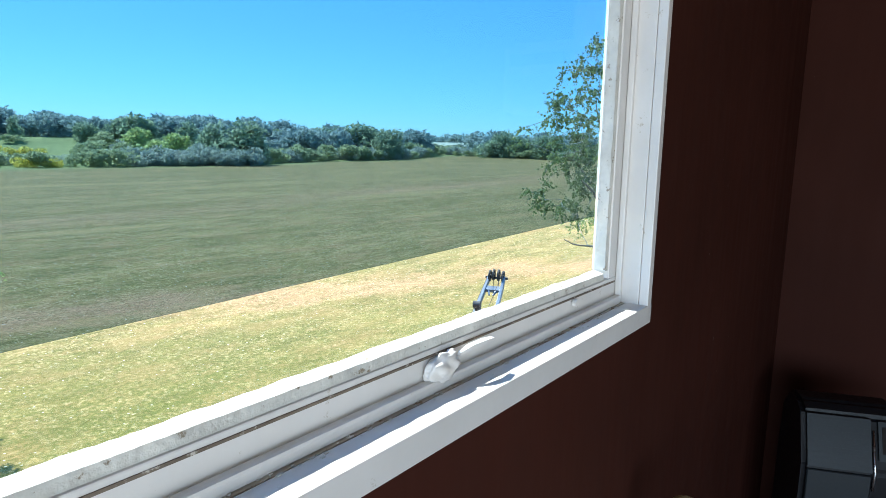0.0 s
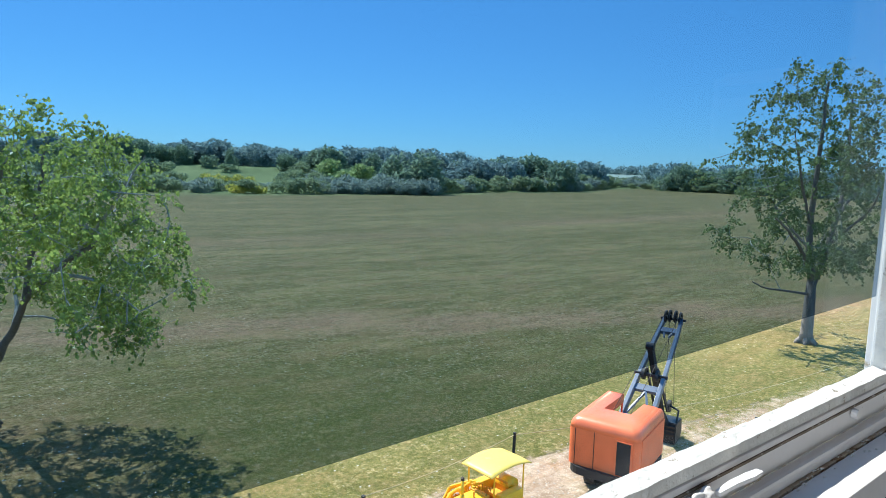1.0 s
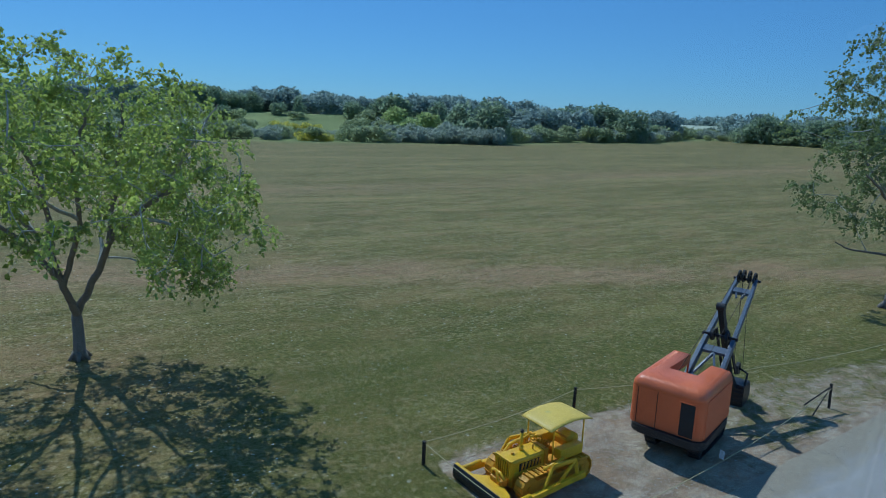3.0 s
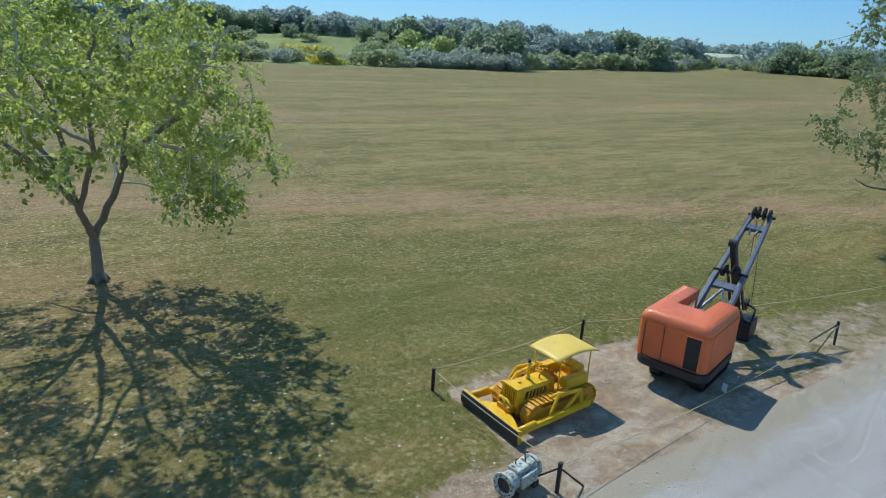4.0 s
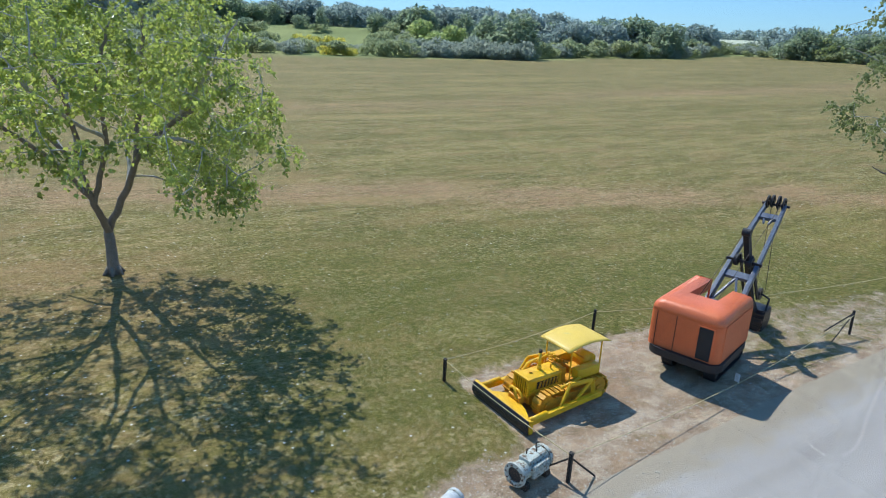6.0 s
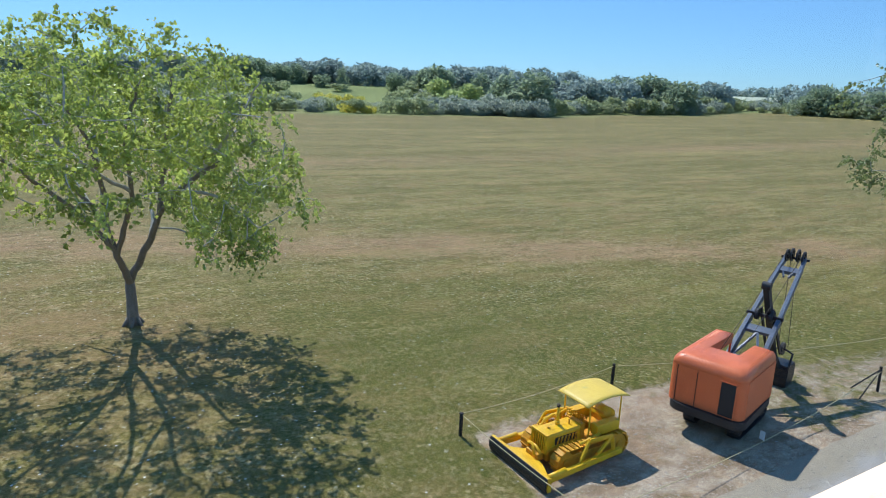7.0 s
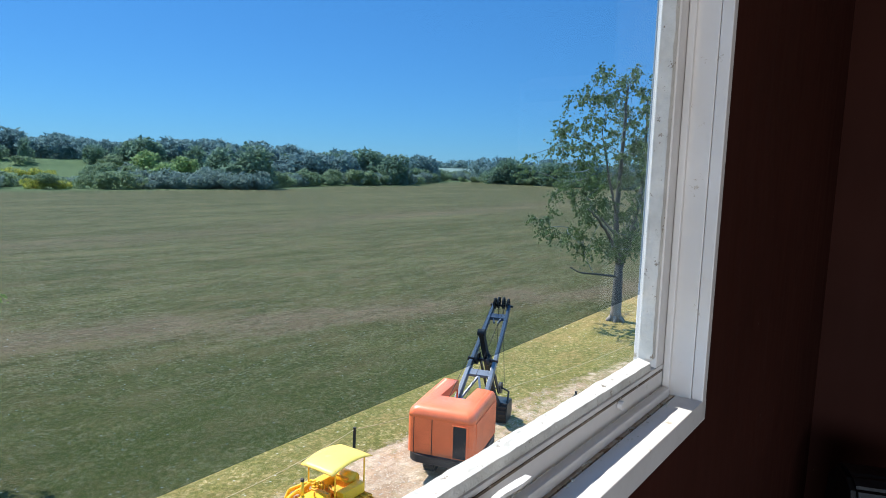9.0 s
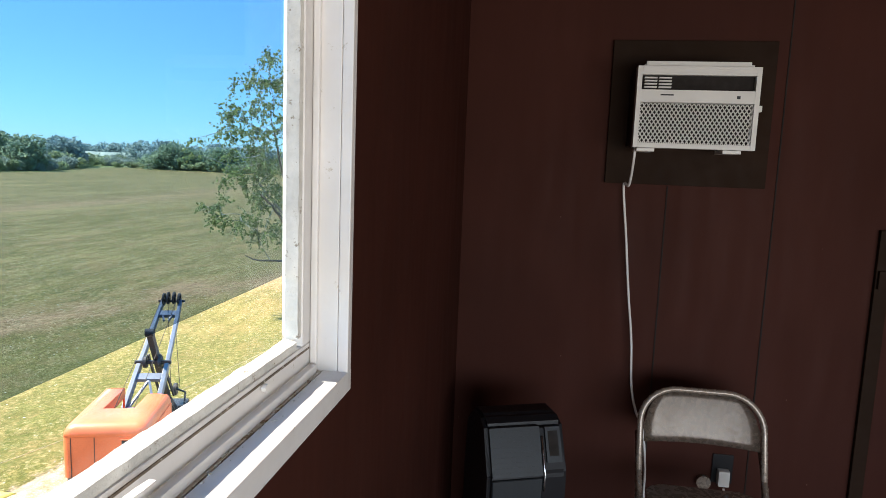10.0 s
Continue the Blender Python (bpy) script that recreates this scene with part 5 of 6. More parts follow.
for s in (-1, 1):
    bm = bmesh.new()
    beam(bm, (-2.35, s * 1.3, 0.34), (1.15, s * 1.2, 0.42), 0.16, 0.2, bevel=0.015)
    part("push_arm", bm, M_YELLOW, dz, "long yellow push arm")
    bm = bmesh.new()
    tube(bm, [(-2.3, s * 1.3, 0.42), (-1.5, s * 1.28, 0.46)], 0.1, 12)
    part("arm_sleeve", bm, M_YELLOW, dz, "", True)
    for a, b in (((-0.75, s * 1.18, 0.45), (-0.35, s * 1.12, 1.12)), ((-0.35, s * 1.12, 1.12), (0.75, s * 1.12, 1.02)), ((-0.05, s * 1.18, 0.45), (0.7, s * 1.12, 1.0)), ((0.75, s * 1.12, 1.02), (0.8, s * 1.18, 0.42))):
        bm = bmesh.new()
        beam(bm, a, b, 0.07, 0.13, bevel=0.01)
        part("frame_strut", bm, M_YELLOW, dz)
    bm = bmesh.new()
    tube(bm, [(-0.6, s * 0.95, 0.98), (0.0, s * 0.95, 1.06), (0.35, s * 0.9, 1.1)], 0.06, 8)
    part("lift_link", bm, M_YELLOW, dz, "", True)
bm = bmesh.new()
tube(bm, [(-1.9, -0.2, 0.5), (-1.85, 0.05, 0.85), (-1.8, 0.3, 0.75), (-1.75, 0.35, 0.45)], 0.05, 8)
tube(bm, [(-1.75, -0.3, 0.6), (-1.7, 0.0, 0.72), (-1.7, 0.4, 0.7)], 0.06, 8)
part("front_yoke", bm, M_YELLOW, dz, "", True)
bm = bmesh.new()
box(bm, -1.9, -1.62, -0.3, 0.3, 0.35, 0.6, bevel=0.04)
part("nose_casting", bm, M_YELLOW_D, dz)

# ---------------------------------------------------------------- old casting and tank beside the road
eg = thing("engine_casting", (9.75, 12.15, 0.0), 14.0, "old cast housing with flaking pale green paint and open bore", "machine part")
eg.scale = (0.9, 0.9, 0.9)
bm = bmesh.new()
tube(bm, [(-0.72, 0, 0.5), (-0.66, 0, 0.5), (0.1, 0, 0.52), (0.62, 0, 0.55)], [0.36, 0.33, 0.3, 0.36], 20)
part("housing", bm, M_CAST, eg, "", True)
bm = bmesh.new()
disc(bm, (-0.76, 0, 0.5), (1, 0, 0), 0.42, 0.09, 26, 0.27)
part("flange", bm, M_CAST, eg)
# the housing is closed: a black disc paints the shade of its bore
bm = bmesh.new()
disc(bm, (-0.735, 0, 0.5), (1, 0, 0), 0.285, 0.03, 24)
part("bore", bm, M_BLACK, eg, "black disc for the shade inside the open bore")
for k in range(10):
    bm = bmesh.new()
    a = k * 0.628
    disc(bm, (-0.815, math.cos(a) * 0.345, 0.5 + math.sin(a) * 0.345), (1, 0, 0), 0.025, 0.04, 6)
    part("bolt", bm, M_STEEL, eg)
part("top_block", boxes((-0.35, 0.55, -0.24, 0.22, 0.7, 0.92), bevel=0.03), M_CAST, eg)
part("side_plate", boxes((-0.3, 0.5, -0.42, -0.3, 0.3, 0.75), bevel=0.02), M_CAST, eg)
for x, z in ((-0.15, 0.6), (0.15, 0.62), (0.4, 0.6)):
    bm = bmesh.new()
    disc(bm, (x, -0.43, z), (0, 1, 0), 0.09, 0.05, 14, 0.04)
    part("port_ring", bm, M_CAST, eg)
for x, y in ((-0.1, 0.1), (0.22, -0.05), (0.42, 0.12)):
    bm = bmesh.new()
    tube(bm, [(x, y, 0.9), (x, y, 1.1), (x + 0.08, y - 0.06, 1.12)], 0.022, 6)
    part("stud", bm, M_STEEL, eg)
bm = bmesh.new()
disc(bm, (0.68, 0, 0.55), (1, 0, 0), 0.4, 0.12, 24, 0.3)
part("rear_flange", bm, M_CAST, eg)
# black plate inside the rear flange, painted shade of the hollow end
part("rear_bore_shade", boxes((0.64, 0.67, -0.25, 0.25, 0.3, 0.8)), M_BLACK, eg)
for x in (-0.55, 0.5):
    part("foot", boxes((x - 0.12, x + 0.12, -0.4, 0.4, 0.0, 0.24), bevel=0.02), M_STEEL, eg)

tk = thing("white_tank", (6.85, 12.0, 0.0), 25.0, "small chalky white metal tank lying in the gravel", "tank")
bm = bmesh.new()
tube(bm, [(-0.45, 0, 0.27), (-0.42, 0, 0.27), (0.42, 0, 0.27), (0.45, 0, 0.27)], [0.2, 0.27, 0.27, 0.2], 22)
part("shell", bm, M_DRUM, tk, "", True)
for x in (-0.3, 0.3):
    bm = bmesh.new()
    disc(bm, (x, 0, 0.27), (1, 0, 0), 0.285, 0.05, 22, 0.262)
    part("band", bm, M_CAST, tk)

# ---------------------------------------------------------------- posts, braces and ropes
POSTS = {"a": (10.3, 18.1, 0.95, 4, -3), "b": (18.55, 18.95, 0.95, 0, 2), "c": (29.08, 13.34, 1.12, -3, 4), "d": (10.65, 11.43, 1.05, 2, -2)}
for key, (x, y, h, lx, ly) in POSTS.items():
    p = new("fence_post")
    p.matrix_world = pose(x, y, 0, lx, ly, 12)
    tagged(p, "short black steel rope post in the ground" if key != "d" else "black steel corner post with braces", "post", "rope fence posts")
    part("post", boxes((-0.05, 0.05, -0.05, 0.05, -0.1, h), bevel=0.008), M_POST, p)
    part("cap", boxes((-0.062, 0.062, -0.062, 0.062, h + 0.001, h + 0.03), bevel=0.006), M_POST, p)
    if key == "d":
        for a in ((0.85, -0.35), (-0.2, 0.9)):
            bm = bmesh.new()
            tube(bm, [(0, 0, h - 0.15), (a[0], a[1], 0.0)], 0.03, 6)
            part("brace", bm, M_POST, p)
    if key == "c":
        for a, z in (((-2.0, 0.5), 0.45), ((-2.1, 0.1), 0.12)):
            bm = bmesh.new()
            tube(bm, [(0, 0, h - 0.1), (a[0], a[1], z)], 0.03, 6)
            part("brace", bm, M_POST, p)


def rope(a, b, sag, za, zb):
    pa, pb = Vector((a[0], a[1], za)), Vector((b[0], b[1], zb))
    bm = bmesh.new()
    n = 14
    tube(bm, [pa.lerp(pb, k / n) - Vector((0, 0, sag * 4 * (k / n) * (1 - k / n))) for k in range(n + 1)], 0.014, 5)
    solid("fence_rope", bm, M_ROPE, "thin straw-coloured rope strung between posts", "rope", group="fence ropes")


rope(POSTS["a"], POSTS["b"], 0.18, 0.9, 0.88)
rope(POSTS["a"], POSTS["d"], 0.12, 0.88, 0.95)
rope(POSTS["b"], (29.5, 16.8), 0.15, 0.88, 0.7)
rope((29.5, 16.8), (44, 15.3), 0.2, 0.7, 0.7)
rope(POSTS["d"], POSTS["c"], 0.5, 0.95, 0.95)
pl = solid("marker_plate", boxes((20.0, 20.02, 12.55, 12.75, 0.28, 0.62)), M_PLATE, "small white plate hanging from the rope", "sign")

# ---------------------------------------------------------------- inside: air conditioner on its board
solid("mounting_board", boxes((END_X - 0.02, END_X, -1.21, -0.62, 12.335, 12.875), bevel=0.002), M_BOARD, "brown board fixed round the air conditioner", "panel")
ac = thing("air_conditioner", (END_X - 0.022, -0.895, 12.468), 0, "off-white window air conditioner set through a brown wall", "air conditioner")
ac.scale = (1.0, 0.885, 0.855)
aw, ah, ad = 0.232, 0.33, 0.20      # half width, height, depth into the room
part("casing", boxes((-ad + 0.04, 0.0, -aw, aw, 0.01, ah - 0.01), bevel=0.006), M_DARKPL, ac, "dark steel case")
fr = new("front_panel")
fr.parent = ac
fr["label"] = "off-white plastic front"
xf = -ad
part("panel_rim", boxes((xf, xf + 0.05, -aw, -aw + 0.018, 0.0, ah), (xf, xf + 0.05, aw - 0.018, aw, 0.0, ah), (xf, xf + 0.05, -aw + 0.0185, aw - 0.0185, 0.0, 0.02), (xf, xf + 0.05, -aw + 0.0185, aw - 0.0185, ah - 0.035, ah), (xf, xf + 0.05, -aw + 0.0185, aw - 0.0185, 0.185, 0.235)), M_PLASTIC, fr)
part("outlet_recess", boxes((xf + 0.02, xf + 0.045, -aw + 0.019, aw - 0.019, 0.236, ah - 0.036)), M_GAP, fr, "dark outlet band")
part("intake_recess", boxes((xf + 0.03, xf + 0.045, -aw + 0.019, aw - 0.019, 0.021, 0.184)), M_GAP, fr)
for k in range(4):
    for y0 in (0.1, 0.155):
        part("louvre", boxes((xf + 0.004, xf + 0.022, y0, y0 + 0.048, 0.243 + k * 0.0125, 0.249 + k * 0.0125), bevel=0.001), M_PLASTIC, fr)
gr = new("grille")
gr.parent = ac
gr["label"] = "white diamond lattice grille"
nb = 26
for k in range(-8, nb):
    for s in (-1, 1):
        bm = bmesh.new()
        ya = -aw + 0.02 + k * 0.0165
        yb = ya + 0.105
        za, zb = 0.021, 0.184
        lo_y, hi_y = -aw + 0.019, aw - 0.019
        t0, t1 = max(0.0, (lo_y - ya) / (yb - ya)), min(1.0, (hi_y - ya) / (yb - ya))
        if t1 - t0 < 0.05:
            continue
        pa = (ya + (yb - ya) * t0, za + (zb - za) * t0)
        pb = (ya + (yb - ya) * t1, za + (zb - za) * t1)
        if s < 0:
            pa, pb = (-pa[0], pa[1]), (-pb[0], pb[1])
        beam(bm, (xf + 0.006 + 0.003 * s, pa[0], pa[1]), (xf + 0.006 + 0.003 * s, pb[0], pb[1]), 0.004, 0.0028, (1, 0, 0))
        part("lattice_bar", bm, M_PLASTIC, gr)
bm = bmesh.new()
for k, w in enumerate((0.05, 0.0)):
    if w:
        box(bm, xf - 0.001, xf + 0.001, 0.09, 0.14, 0.212, 0.217)
part("badge", bm, M_DARKPL, ac, "small dark badge bar")
part("display", boxes((xf - 0.001, xf + 0.001, -0.16, -0.147, 0.203, 0.215)), M_GREYPL, ac)
part("top_flange", boxes((xf + 0.03, -0.02, -aw + 0.02, aw - 0.03, ah - 0.009, ah + 0.012), (xf + 0.02, xf + 0.03, -aw + 0.035, aw - 0.035, ah + 0.001, ah + 0.022)), M_PLASTIC, ac)
for y in (-0.15, 0.18):
    part("foot_bracket", boxes((xf + 0.01, xf + 0.12, y - 0.035, y + 0.035, -0.016, -0.001), bevel=0.002), M_PLASTIC, ac)
part("side_latch", boxes((xf + 0.005, xf + 0.03, -aw - 0.014, -aw - 0.001, 0.155, 0.18), bevel=0.003), M_PLASTIC, ac)

# power cord down to the plug behind the chair
bm = bmesh.new()
X = END_X - 0.03
pts = [(X - 0.14, -0.705, 12.49), (X - 0.13, -0.705, 12.42), (X - 0.05, -0.705, 12.33), (X, -0.692, 12.324), (X, -0.715, 12.127), (X, -0.740, 11.904), (X, -0.764, 11.722), (X, -0.778, 11.537), (X, -0.801, 11.433), (X, -0.838, 11.342), (X, -0.857, 11.188), (X, -0.87, 11.02), (X - 0.02, -0.95, 10.93), (X - 0.03, -1.1, 10.98), (X - 0.02, -1.155, 11.1), (X - 0.012, -1.16, 11.15)]
smoothed = []
for k in range(len(pts) - 1):
    p0, p1, p2, p3 = (Vector(pts[max(0, min(len(pts) - 1, k + d))]) for d in (-1, 0, 1, 2))
    for q in range(6):
        t = q / 6
        smoothed.append(0.5 * ((2 * p1) + (p2 - p0) * t + (2 * p0 - 5 * p1 + 4 * p2 - p3) * t * t + (3 * p1 - p0 - 3 * p2 + p3) * t ** 3))
tube(bm, smoothed, 0.0048, 8)
cord = part("power_cord", bm, M_CORD, ac, "white power cord hanging down the wall", True)
cord.matrix_parent_inverse = (ac.matrix_world @ Matrix.Diagonal((1.0, 0.885, 0.855, 1.0))).inverted()
ot = thing("wall_outlet", (END_X, -1.16, 11.17), 0, "dark wall outlet with a white plug", "outlet")
part("cover_plate", boxes((-0.008, -0.001, -0.04, 0.04, -0.02, 0.1), bevel=0.002), M_DARKPL, ot)
part("plug", boxes((-0.045, -0.009, -0.022, 0.022, -0.02, 0.045), bevel=0.006), M_PLASTIC, ot, "white plug")
bm = bmesh.new()
disc(bm, (END_X - 0.012, -1.09, 11.15), (1, 0, 0), 0.028, 0.02, 16)
solid("round_knob", bm, M_CHAIR, "small pale round knob on the wall", "knob")

# ---------------------------------------------------------------- folding chair
ch = thing("folding_chair", (1.36, -1.0, FLOOR_Z), 0, "beige steel folding chair standing against the end wall", "chair")
ch.scale = (1.0, 1.0, 0.945)
cw = 0.215


def arch(x_of, w, z0, z1, r, n=8):
    pts = [(x_of(z0), -w, z0)]
    for k in range(n + 1):
        a = radians(180 - 90 * k / n)
        z = z1 - r + r * math.sin(a)
        pts.append((x_of(z), -w + r + r * math.cos(a), z))
    for k in range(n + 1):
        a = radians(90 - 90 * k / n)
        z = z1 - r + r * math.sin(a)
        pts.append((x_of(z), w - r + r * math.cos(a), z))
    pts.append((x_of(z0), w, z0))
    return pts


def lean(z):
    return 0.10 * (z - 0.42) / 0.36


bm = bmesh.new()
tube(bm, arch(lambda z: lean(z) if z > 0.05 else lean(z), cw, 0.0, 0.80, 0.13), 0.0115, 10)
part("back_frame", bm, M_CHAIR, ch, "bent beige tube frame", True)
bm = bmesh.new()
pw = cw - 0.014
grid = []
for i in range(9):
    z = 0.60 + 0.185 * i / 8
    half = pw if z < 0.68 else pw - 0.125 + math.sqrt(max(0.0, 0.12 ** 2 - (z - 0.67) ** 2))
    grid.append([bm.verts.new((lean(z) + 0.03 * (1 - (y / pw) ** 2), y, z)) for y in (half * (j / 6 - 1) for j in range(13))])
for a, b in zip(grid, grid[1:]):
    for j in range(12):
        bm.faces.new((a[j], a[j + 1], b[j + 1], b[j]))
bmesh.ops.solidify(bm, geom=bm.faces[:], thickness=0.004)
part("backrest", bm, M_CHAIR, ch, "shiny curved beige backrest panel", True)
bm = bmesh.new()
prism(bm, rounded(-0.36, 0.03, -cw + 0.02, cw - 0.02, 0.06), 0.425, 0.445)
bmesh.ops.bevel(bm, geom=[e for e in bm.edges if abs(e.verts[0].co.z - e.verts[1].co.z) < 1e-5], offset=0.008, segments=2, affect='EDGES')
part("seat", bm, M_CHAIR, ch)
for s in (-1, 1):
    bm = bmesh.new()
    tube(bm, [(-0.34, s * (cw - 0.03), 0.43), (0.16, s * (cw - 0.03), 0.0)], 0.0115, 8)
    part("rear_leg", bm, M_CHAIR, ch, "", True)
    bm = bmesh.new()
    tube(bm, [(0.1, s * cw, 0.62), (-0.3, s * cw, 0.0)], 0.0115, 8)
    part("front_leg", bm, M_CHAIR, ch, "", True)
bm = bmesh.new()
tube(bm, [(-0.2, -cw, 0.15), (-0.2, cw, 0.15)], 0.008, 8)
part("stretcher", bm, M_CHAIR, ch, "", True)

# ---------------------------------------------------------------- portable heater in the corner
ht = thing("portable_heater", (1.29, -0.335, FLOOR_Z), 22, "dark grey plastic tower heater standing in the corner", "heater")
ht.scale = (1.0, 0.98, 0.92)
body = [(-0.13, 0.0), (-0.15, 0.3), (-0.15, 0.56), (-0.085, 0.725), (-0.03, 0.748), (0.06, 0.748), (0.13, 0.68), (0.15, 0.5), (0.15, 0.0)]
turn = Matrix(((1, 0, 0, 0), (0, 0, 1, 0), (0, 1, 0, 0), (0, 0, 0, 1)))
bm = bmesh.new()
prism(bm, body, -0.145, 0.145, turn)
bmesh.ops.bevel(bm, geom=list(bm.edges), offset=0.014, segments=2, affect='EDGES')
part("body", bm, M_DARKPL, ht)
bm = bmesh.new()
prism(bm, [(-0.142, 0.08), (-0.158, 0.3), (-0.158, 0.55), (-0.146, 0.55), (-0.146, 0.3), (-0.13, 0.08)], -0.05, 0.132, turn)
bmesh.ops.bevel(bm, geom=list(bm.edges), offset=0.003, segments=1, affect='EDGES')
part("front_face", bm, M_GREYPL, ht, "slate-grey front face")
bm = bmesh.new()
prism(bm, [(-0.159, 0.562), (-0.096, 0.722), (-0.084, 0.722), (-0.147, 0.562)], -0.05, 0.132, turn)
grille = part("top_grille", bm, M_GREYPL, ht, "finely slotted grille")
for k in range(9):
    bm = bmesh.new()
    z = 0.572 + k * 0.0165
    box(bm, -0.1565 + (z - 0.565) * 0.394, -0.150 + (z - 0.565) * 0.394, -0.042, 0.124, z, z + 0.004)
    part("grille_slat", bm, M_GREYPL, grille)
bm = bmesh.new()
tube(bm, [(-0.158, -0.056, 0.5), (-0.160, -0.056, 0.562), (-0.11, -0.056, 0.69)], 0.004, 8)
part("chrome_trim", bm, M_CHROME, ht, "bright silver trim line", True)
bm = bmesh.new()
prism(bm, [(-0.1445, 0.60), (-0.098, 0.718), (-0.086, 0.718), (-0.132, 0.60)], -0.125, -0.07, turn)
panel = part("control_panel", bm, M_GREYPL, ht)
bm = bmesh.new()
prism(bm, [(-0.1375, 0.622), (-0.105, 0.704), (-0.099, 0.704), (-0.130, 0.622)], -0.115, -0.08, turn)
part("display_window", bm, M_GAP, panel, "black display window")

# round-topped wooden post of a stand below the window
bs = thing("wooden_stand", (0.05, -0.185, FLOOR_Z - 0.0), 0, "slim tan wooden stand with a rounded top below the window", "stand")
bm = bmesh.new()
tube(bm, [(0, 0, 0.03), (0, 0, 0.76), (0, 0, 0.82), (0, 0, 0.845), (0, 0, 0.855)], [0.022, 0.02, 0.033, 0.026, 0.008], 18)
part("pole", bm, M_ROPE, bs, "", True)
bm = bmesh.new()
disc(bm, (0, 0, 0.015), (0, 0, 1), 0.1, 0.03, 24)
part("base", bm, M_ROPE, bs)

# ---------------------------------------------------------------- window latch and small things on the sill
lt = thing("window_latch", (-0.50, -0.03, 12.062), 0, "white painted window latch crusted with paint", "latch")
lt.scale = (0.85, 0.85, 0.8)
bm = bmesh.new()
bmesh.ops.create_icosphere(bm, subdivisions=4, radius=1.0)
for v in bm.verts:
    n = v.co.normalized()
    lump = 1.0 + 0.38 * noise.noise(n * 1.9) + 0.09 * noise.noise(n * 5.0 + Vector((4, 0, 0)))
    v.co = Vector((n.x * 0.036 * lump - 0.003, n.y * 0.012 * lump - 0.004, n.z * 0.021 * lump))
part("latch_base", bm, M_WHITE, lt, "lumpy paint-crusted base", True)
bm = bmesh.new()
pts = [(0.03, -0.008, 0.012), (0.05, -0.014, 0.02), (0.08, -0.018, 0.022), (0.105, -0.016, 0.019)]
prev = None
for k, p in enumerate(pts):
    w = (0.003, 0.0045, 0.0055, 0.004)[k]
    q = [bm.verts.new((p[0], p[1] + dy, p[2] + dz_)) for dy, dz_ in ((-w, 0.002), (w, 0.002), (w, -0.003), (-w, -0.003))]
    if prev:
        for j in range(4):
            bm.faces.new((prev[j], prev[(j + 1) % 4], q[(j + 1) % 4], q[j]))
    else:
        bm.faces.new(q)
    prev = q
bm.faces.new(prev[::-1])
part("lever", bm, M_WHITE, lt, "curved white lever")
nl = thing("sash_nail", (-0.133, SF - 0.003, 12.069), 0, "painted nail head on the sash rail", "nail")
bm = bmesh.new()
disc(bm, (0, -0.002, 0), (0, 1, 0), 0.006, 0.007, 10)
part("nail_head", bm, M_WHITE, nl)
rngc = random.Random(8)
bm = bmesh.new()
for k in range(260):
    x, y = rngc.uniform(ox0 + 0.02, ox1 - 0.02), -0.026 - abs(rngc.gauss(0, 0.012))
    s = rngc.uniform(0.0006, 0.0022)
    box(bm, x - s, x + s, y - s * 0.7, y + s * 0.7, oz0 + 0.0005, oz0 + 0.001 + s * 0.6, Matrix.Identity(4))
tagged(part("paint_crumbs", bm, M_PUTTY), "crumbs of old paint and dust on the sill", "debris", kind="stuff")

# ---------------------------------------------------------------- uneven turf near the tower


def tufts(name, seed, n, area, keep, h, w, mat, label):
    """Small grass tufts, three blades each."""
    r = random.Random(seed)
    vs, fs = [], []
    while len(fs) < n * 3:
        x, y = r.uniform(area[0], area[1]), r.uniform(area[2], area[3])
        if not keep(x, y, r):
            continue
        z = hill(x, y) - 0.01
        for _ in range(3):
            a = r.random() * 6.283
            hh, ww = h * r.uniform(0.5, 1.4), w * r.uniform(0.6, 1.4)
            bx, by = x + r.gauss(0, 0.03), y + r.gauss(0, 0.03)
            i = len(vs)
            vs += [(bx - math.cos(a) * ww, by - math.sin(a) * ww, z), (bx + math.cos(a) * ww, by + math.sin(a) * ww, z), (bx + r.gauss(0, hh * 0.7), by + r.gauss(0, hh * 0.7), z + hh)]
            fs.append((i, i + 1, i + 2))
    me = bpy.data.meshes.new(name)
    me.from_pydata(vs, [], fs)
    me.materials.append(mat)
    return tagged(new(name, me), label, "grass", kind="stuff")


M_TUFT = leaf_material("turf_blades", (0.12, 0.13, 0.03), (0.27, 0.26, 0.07), (0.32, 0.28, 0.09))
M_STRAW = leaf_material("dry_blades", (0.22, 0.155, 0.065), (0.5, 0.4, 0.2), (0.52, 0.45, 0.27))


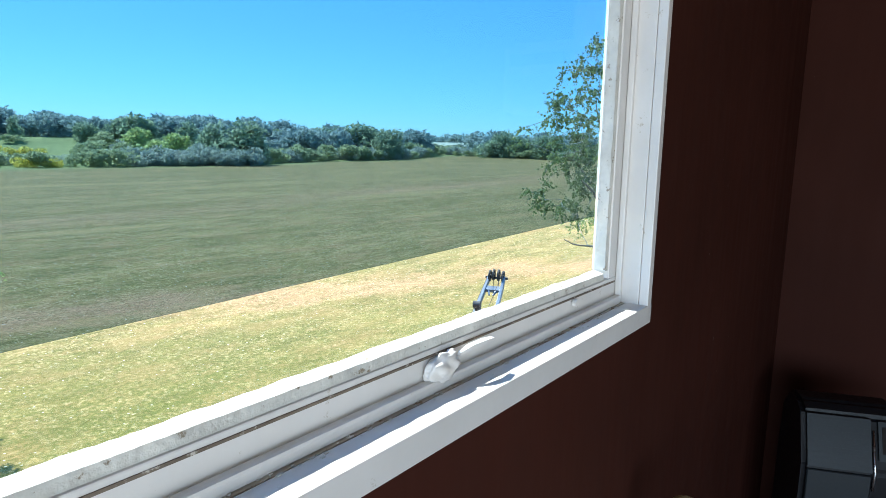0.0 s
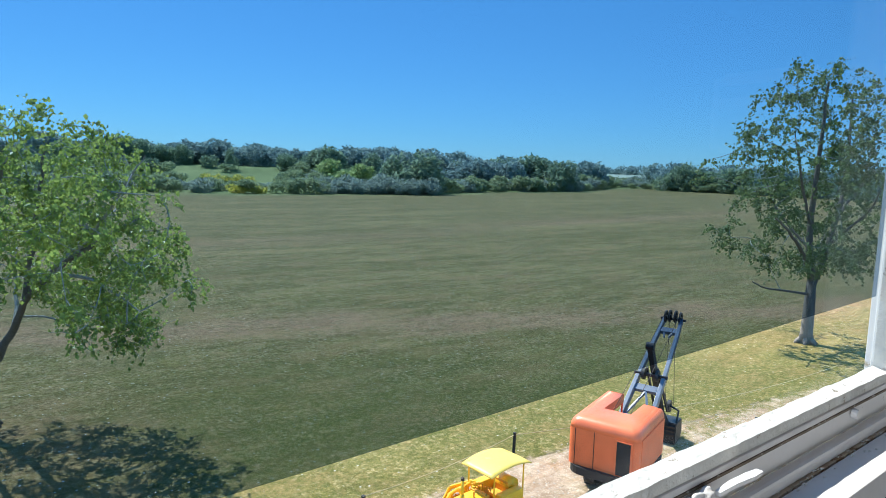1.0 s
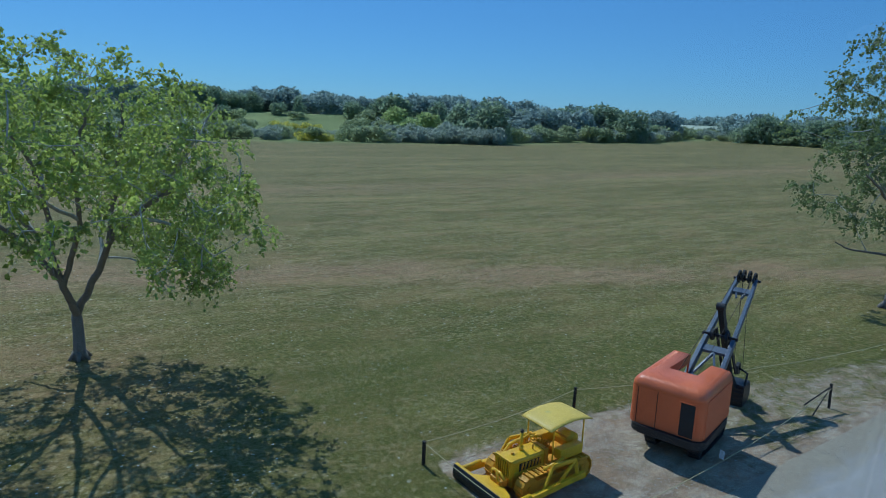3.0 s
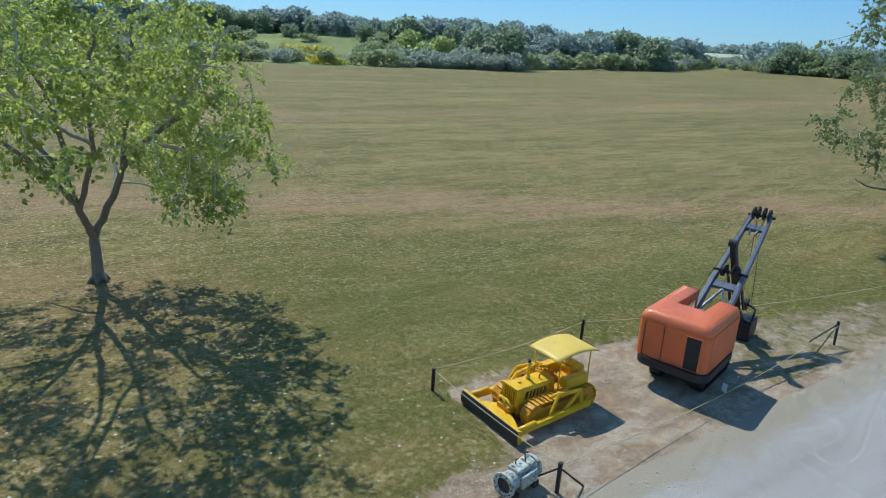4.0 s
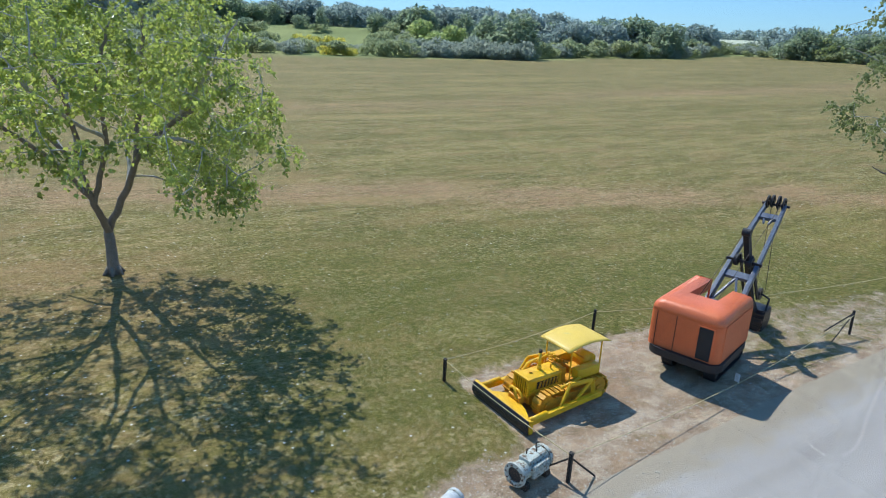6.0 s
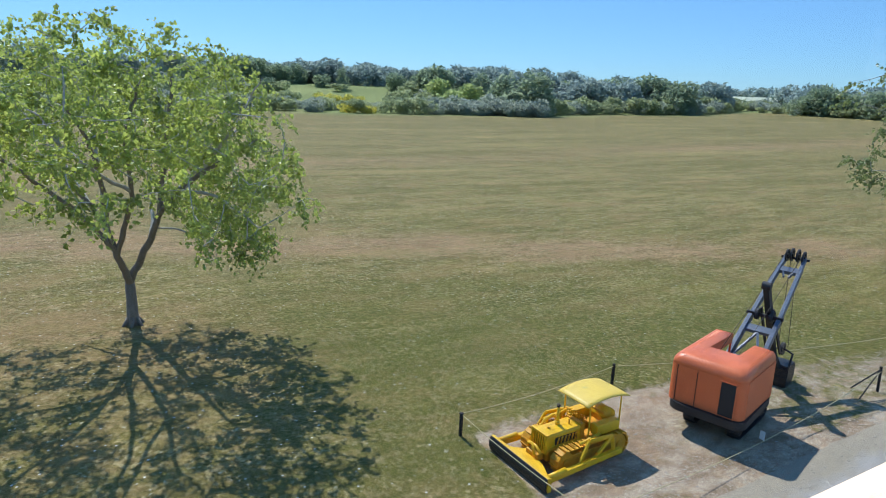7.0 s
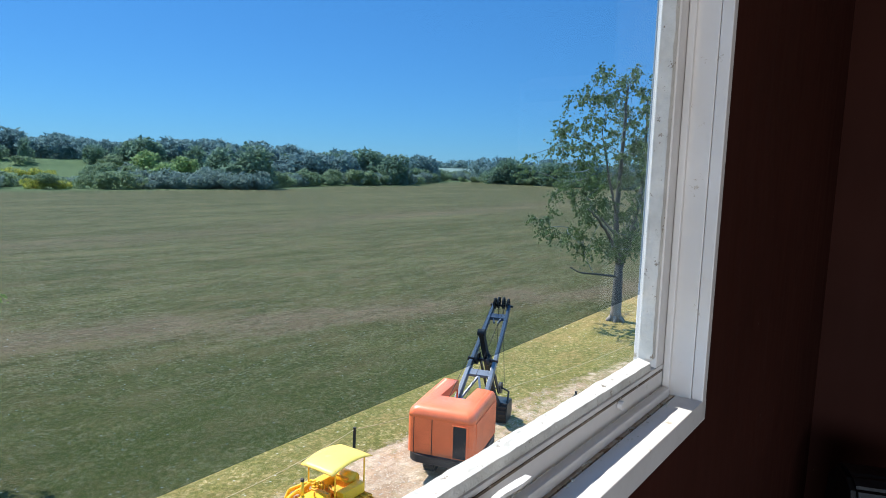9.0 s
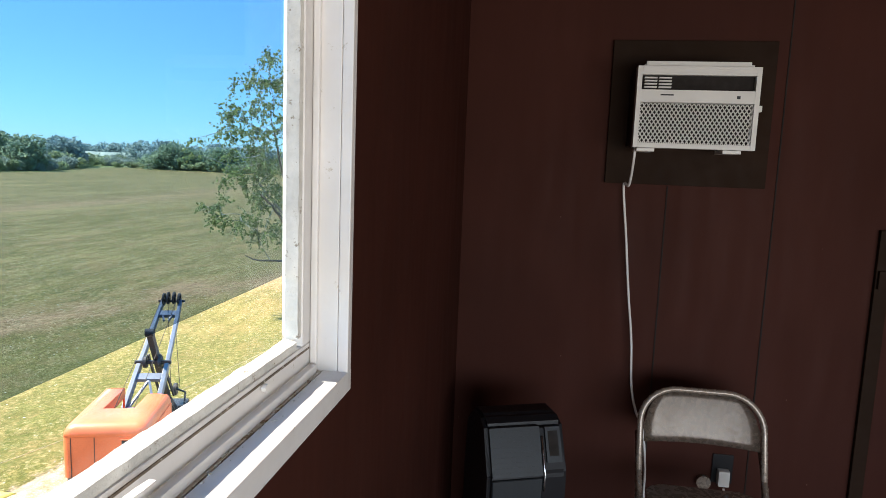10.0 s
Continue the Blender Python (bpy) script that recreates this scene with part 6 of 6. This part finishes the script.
def clumped(x, y, r, level=0.0):
    return noise.noise((x * 0.5, y * 0.5, 2.2)) + 0.6 * noise.noise((x * 1.7, y * 1.7, 0.2)) > level + r.uniform(-0.3, 0.3)


tufts("grass_tufts", 3, 22000, (-6, 36, 10.5, 46), lambda x, y, r: soil_at(x, y) < 0.3 + r.uniform(-0.2, 0.2) and clumped(x, y, r), 0.032, 0.02, M_TUFT, "uneven green grass tufts in the mown field")
tufts("dry_grass_tufts", 4, 15000, (-6, 36, 10.8, 46), lambda x, y, r: clumped(x + 40, y, r, 0.15) and soil_at(x, y) < 0.8, 0.03, 0.02, M_STRAW, "dry straw-coloured grass tufts and litter")

# loose stones on the bare earth and along the road
rs = random.Random(12)
shapes = []
for k in range(5):
    bm = bmesh.new()
    bmesh.ops.create_icosphere(bm, subdivisions=1, radius=1.0)
    for v in bm.verts:
        v.co = Vector((v.co.x * rs.uniform(0.7, 1.2), v.co.y * rs.uniform(0.6, 1.1), v.co.z * rs.uniform(0.4, 0.7)))
    shapes.append(([tuple(v.co) for v in bm.verts], [tuple(v.index for v in f.verts) for f in bm.faces]))
    bm.free()
vs, fs = [], []
for k in range(5200):
    x = rs.uniform(3, 34)
    y = rs.uniform(9.0, 18.5)
    if soil_at(x, y) < 0.4 + rs.uniform(-0.2, 0.2) or (rs.random() < 0.4 and y < road_edge(x) - 0.6):
        continue
    sv, sf = rs.choice(shapes)
    s, a = rs.choice((0.012, 0.016, 0.02, 0.028, 0.04)) * rs.uniform(0.8, 1.3), rs.random() * 6.28
    z = hill(x, y) + (0.045 if y < road_edge(x) - 0.5 else 0.0)
    i = len(vs)
    vs += [(x + s * (p[0] * math.cos(a) - p[1] * math.sin(a)), y + s * (p[0] * math.sin(a) + p[1] * math.cos(a)), z + s * p[2] * 0.8) for p in sv]
    fs += [tuple(i + q for q in f) for f in sf]
me = bpy.data.meshes.new("loose_stones")
me.from_pydata(vs, [], fs)
me.materials.append(paint("pale_stone", (0.46, 0.42, 0.36), 0.9, vary=0.35, big=0.8))
tagged(new("loose_stones", me), "pale loose stones scattered on the bare earth", "stones", kind="stuff")
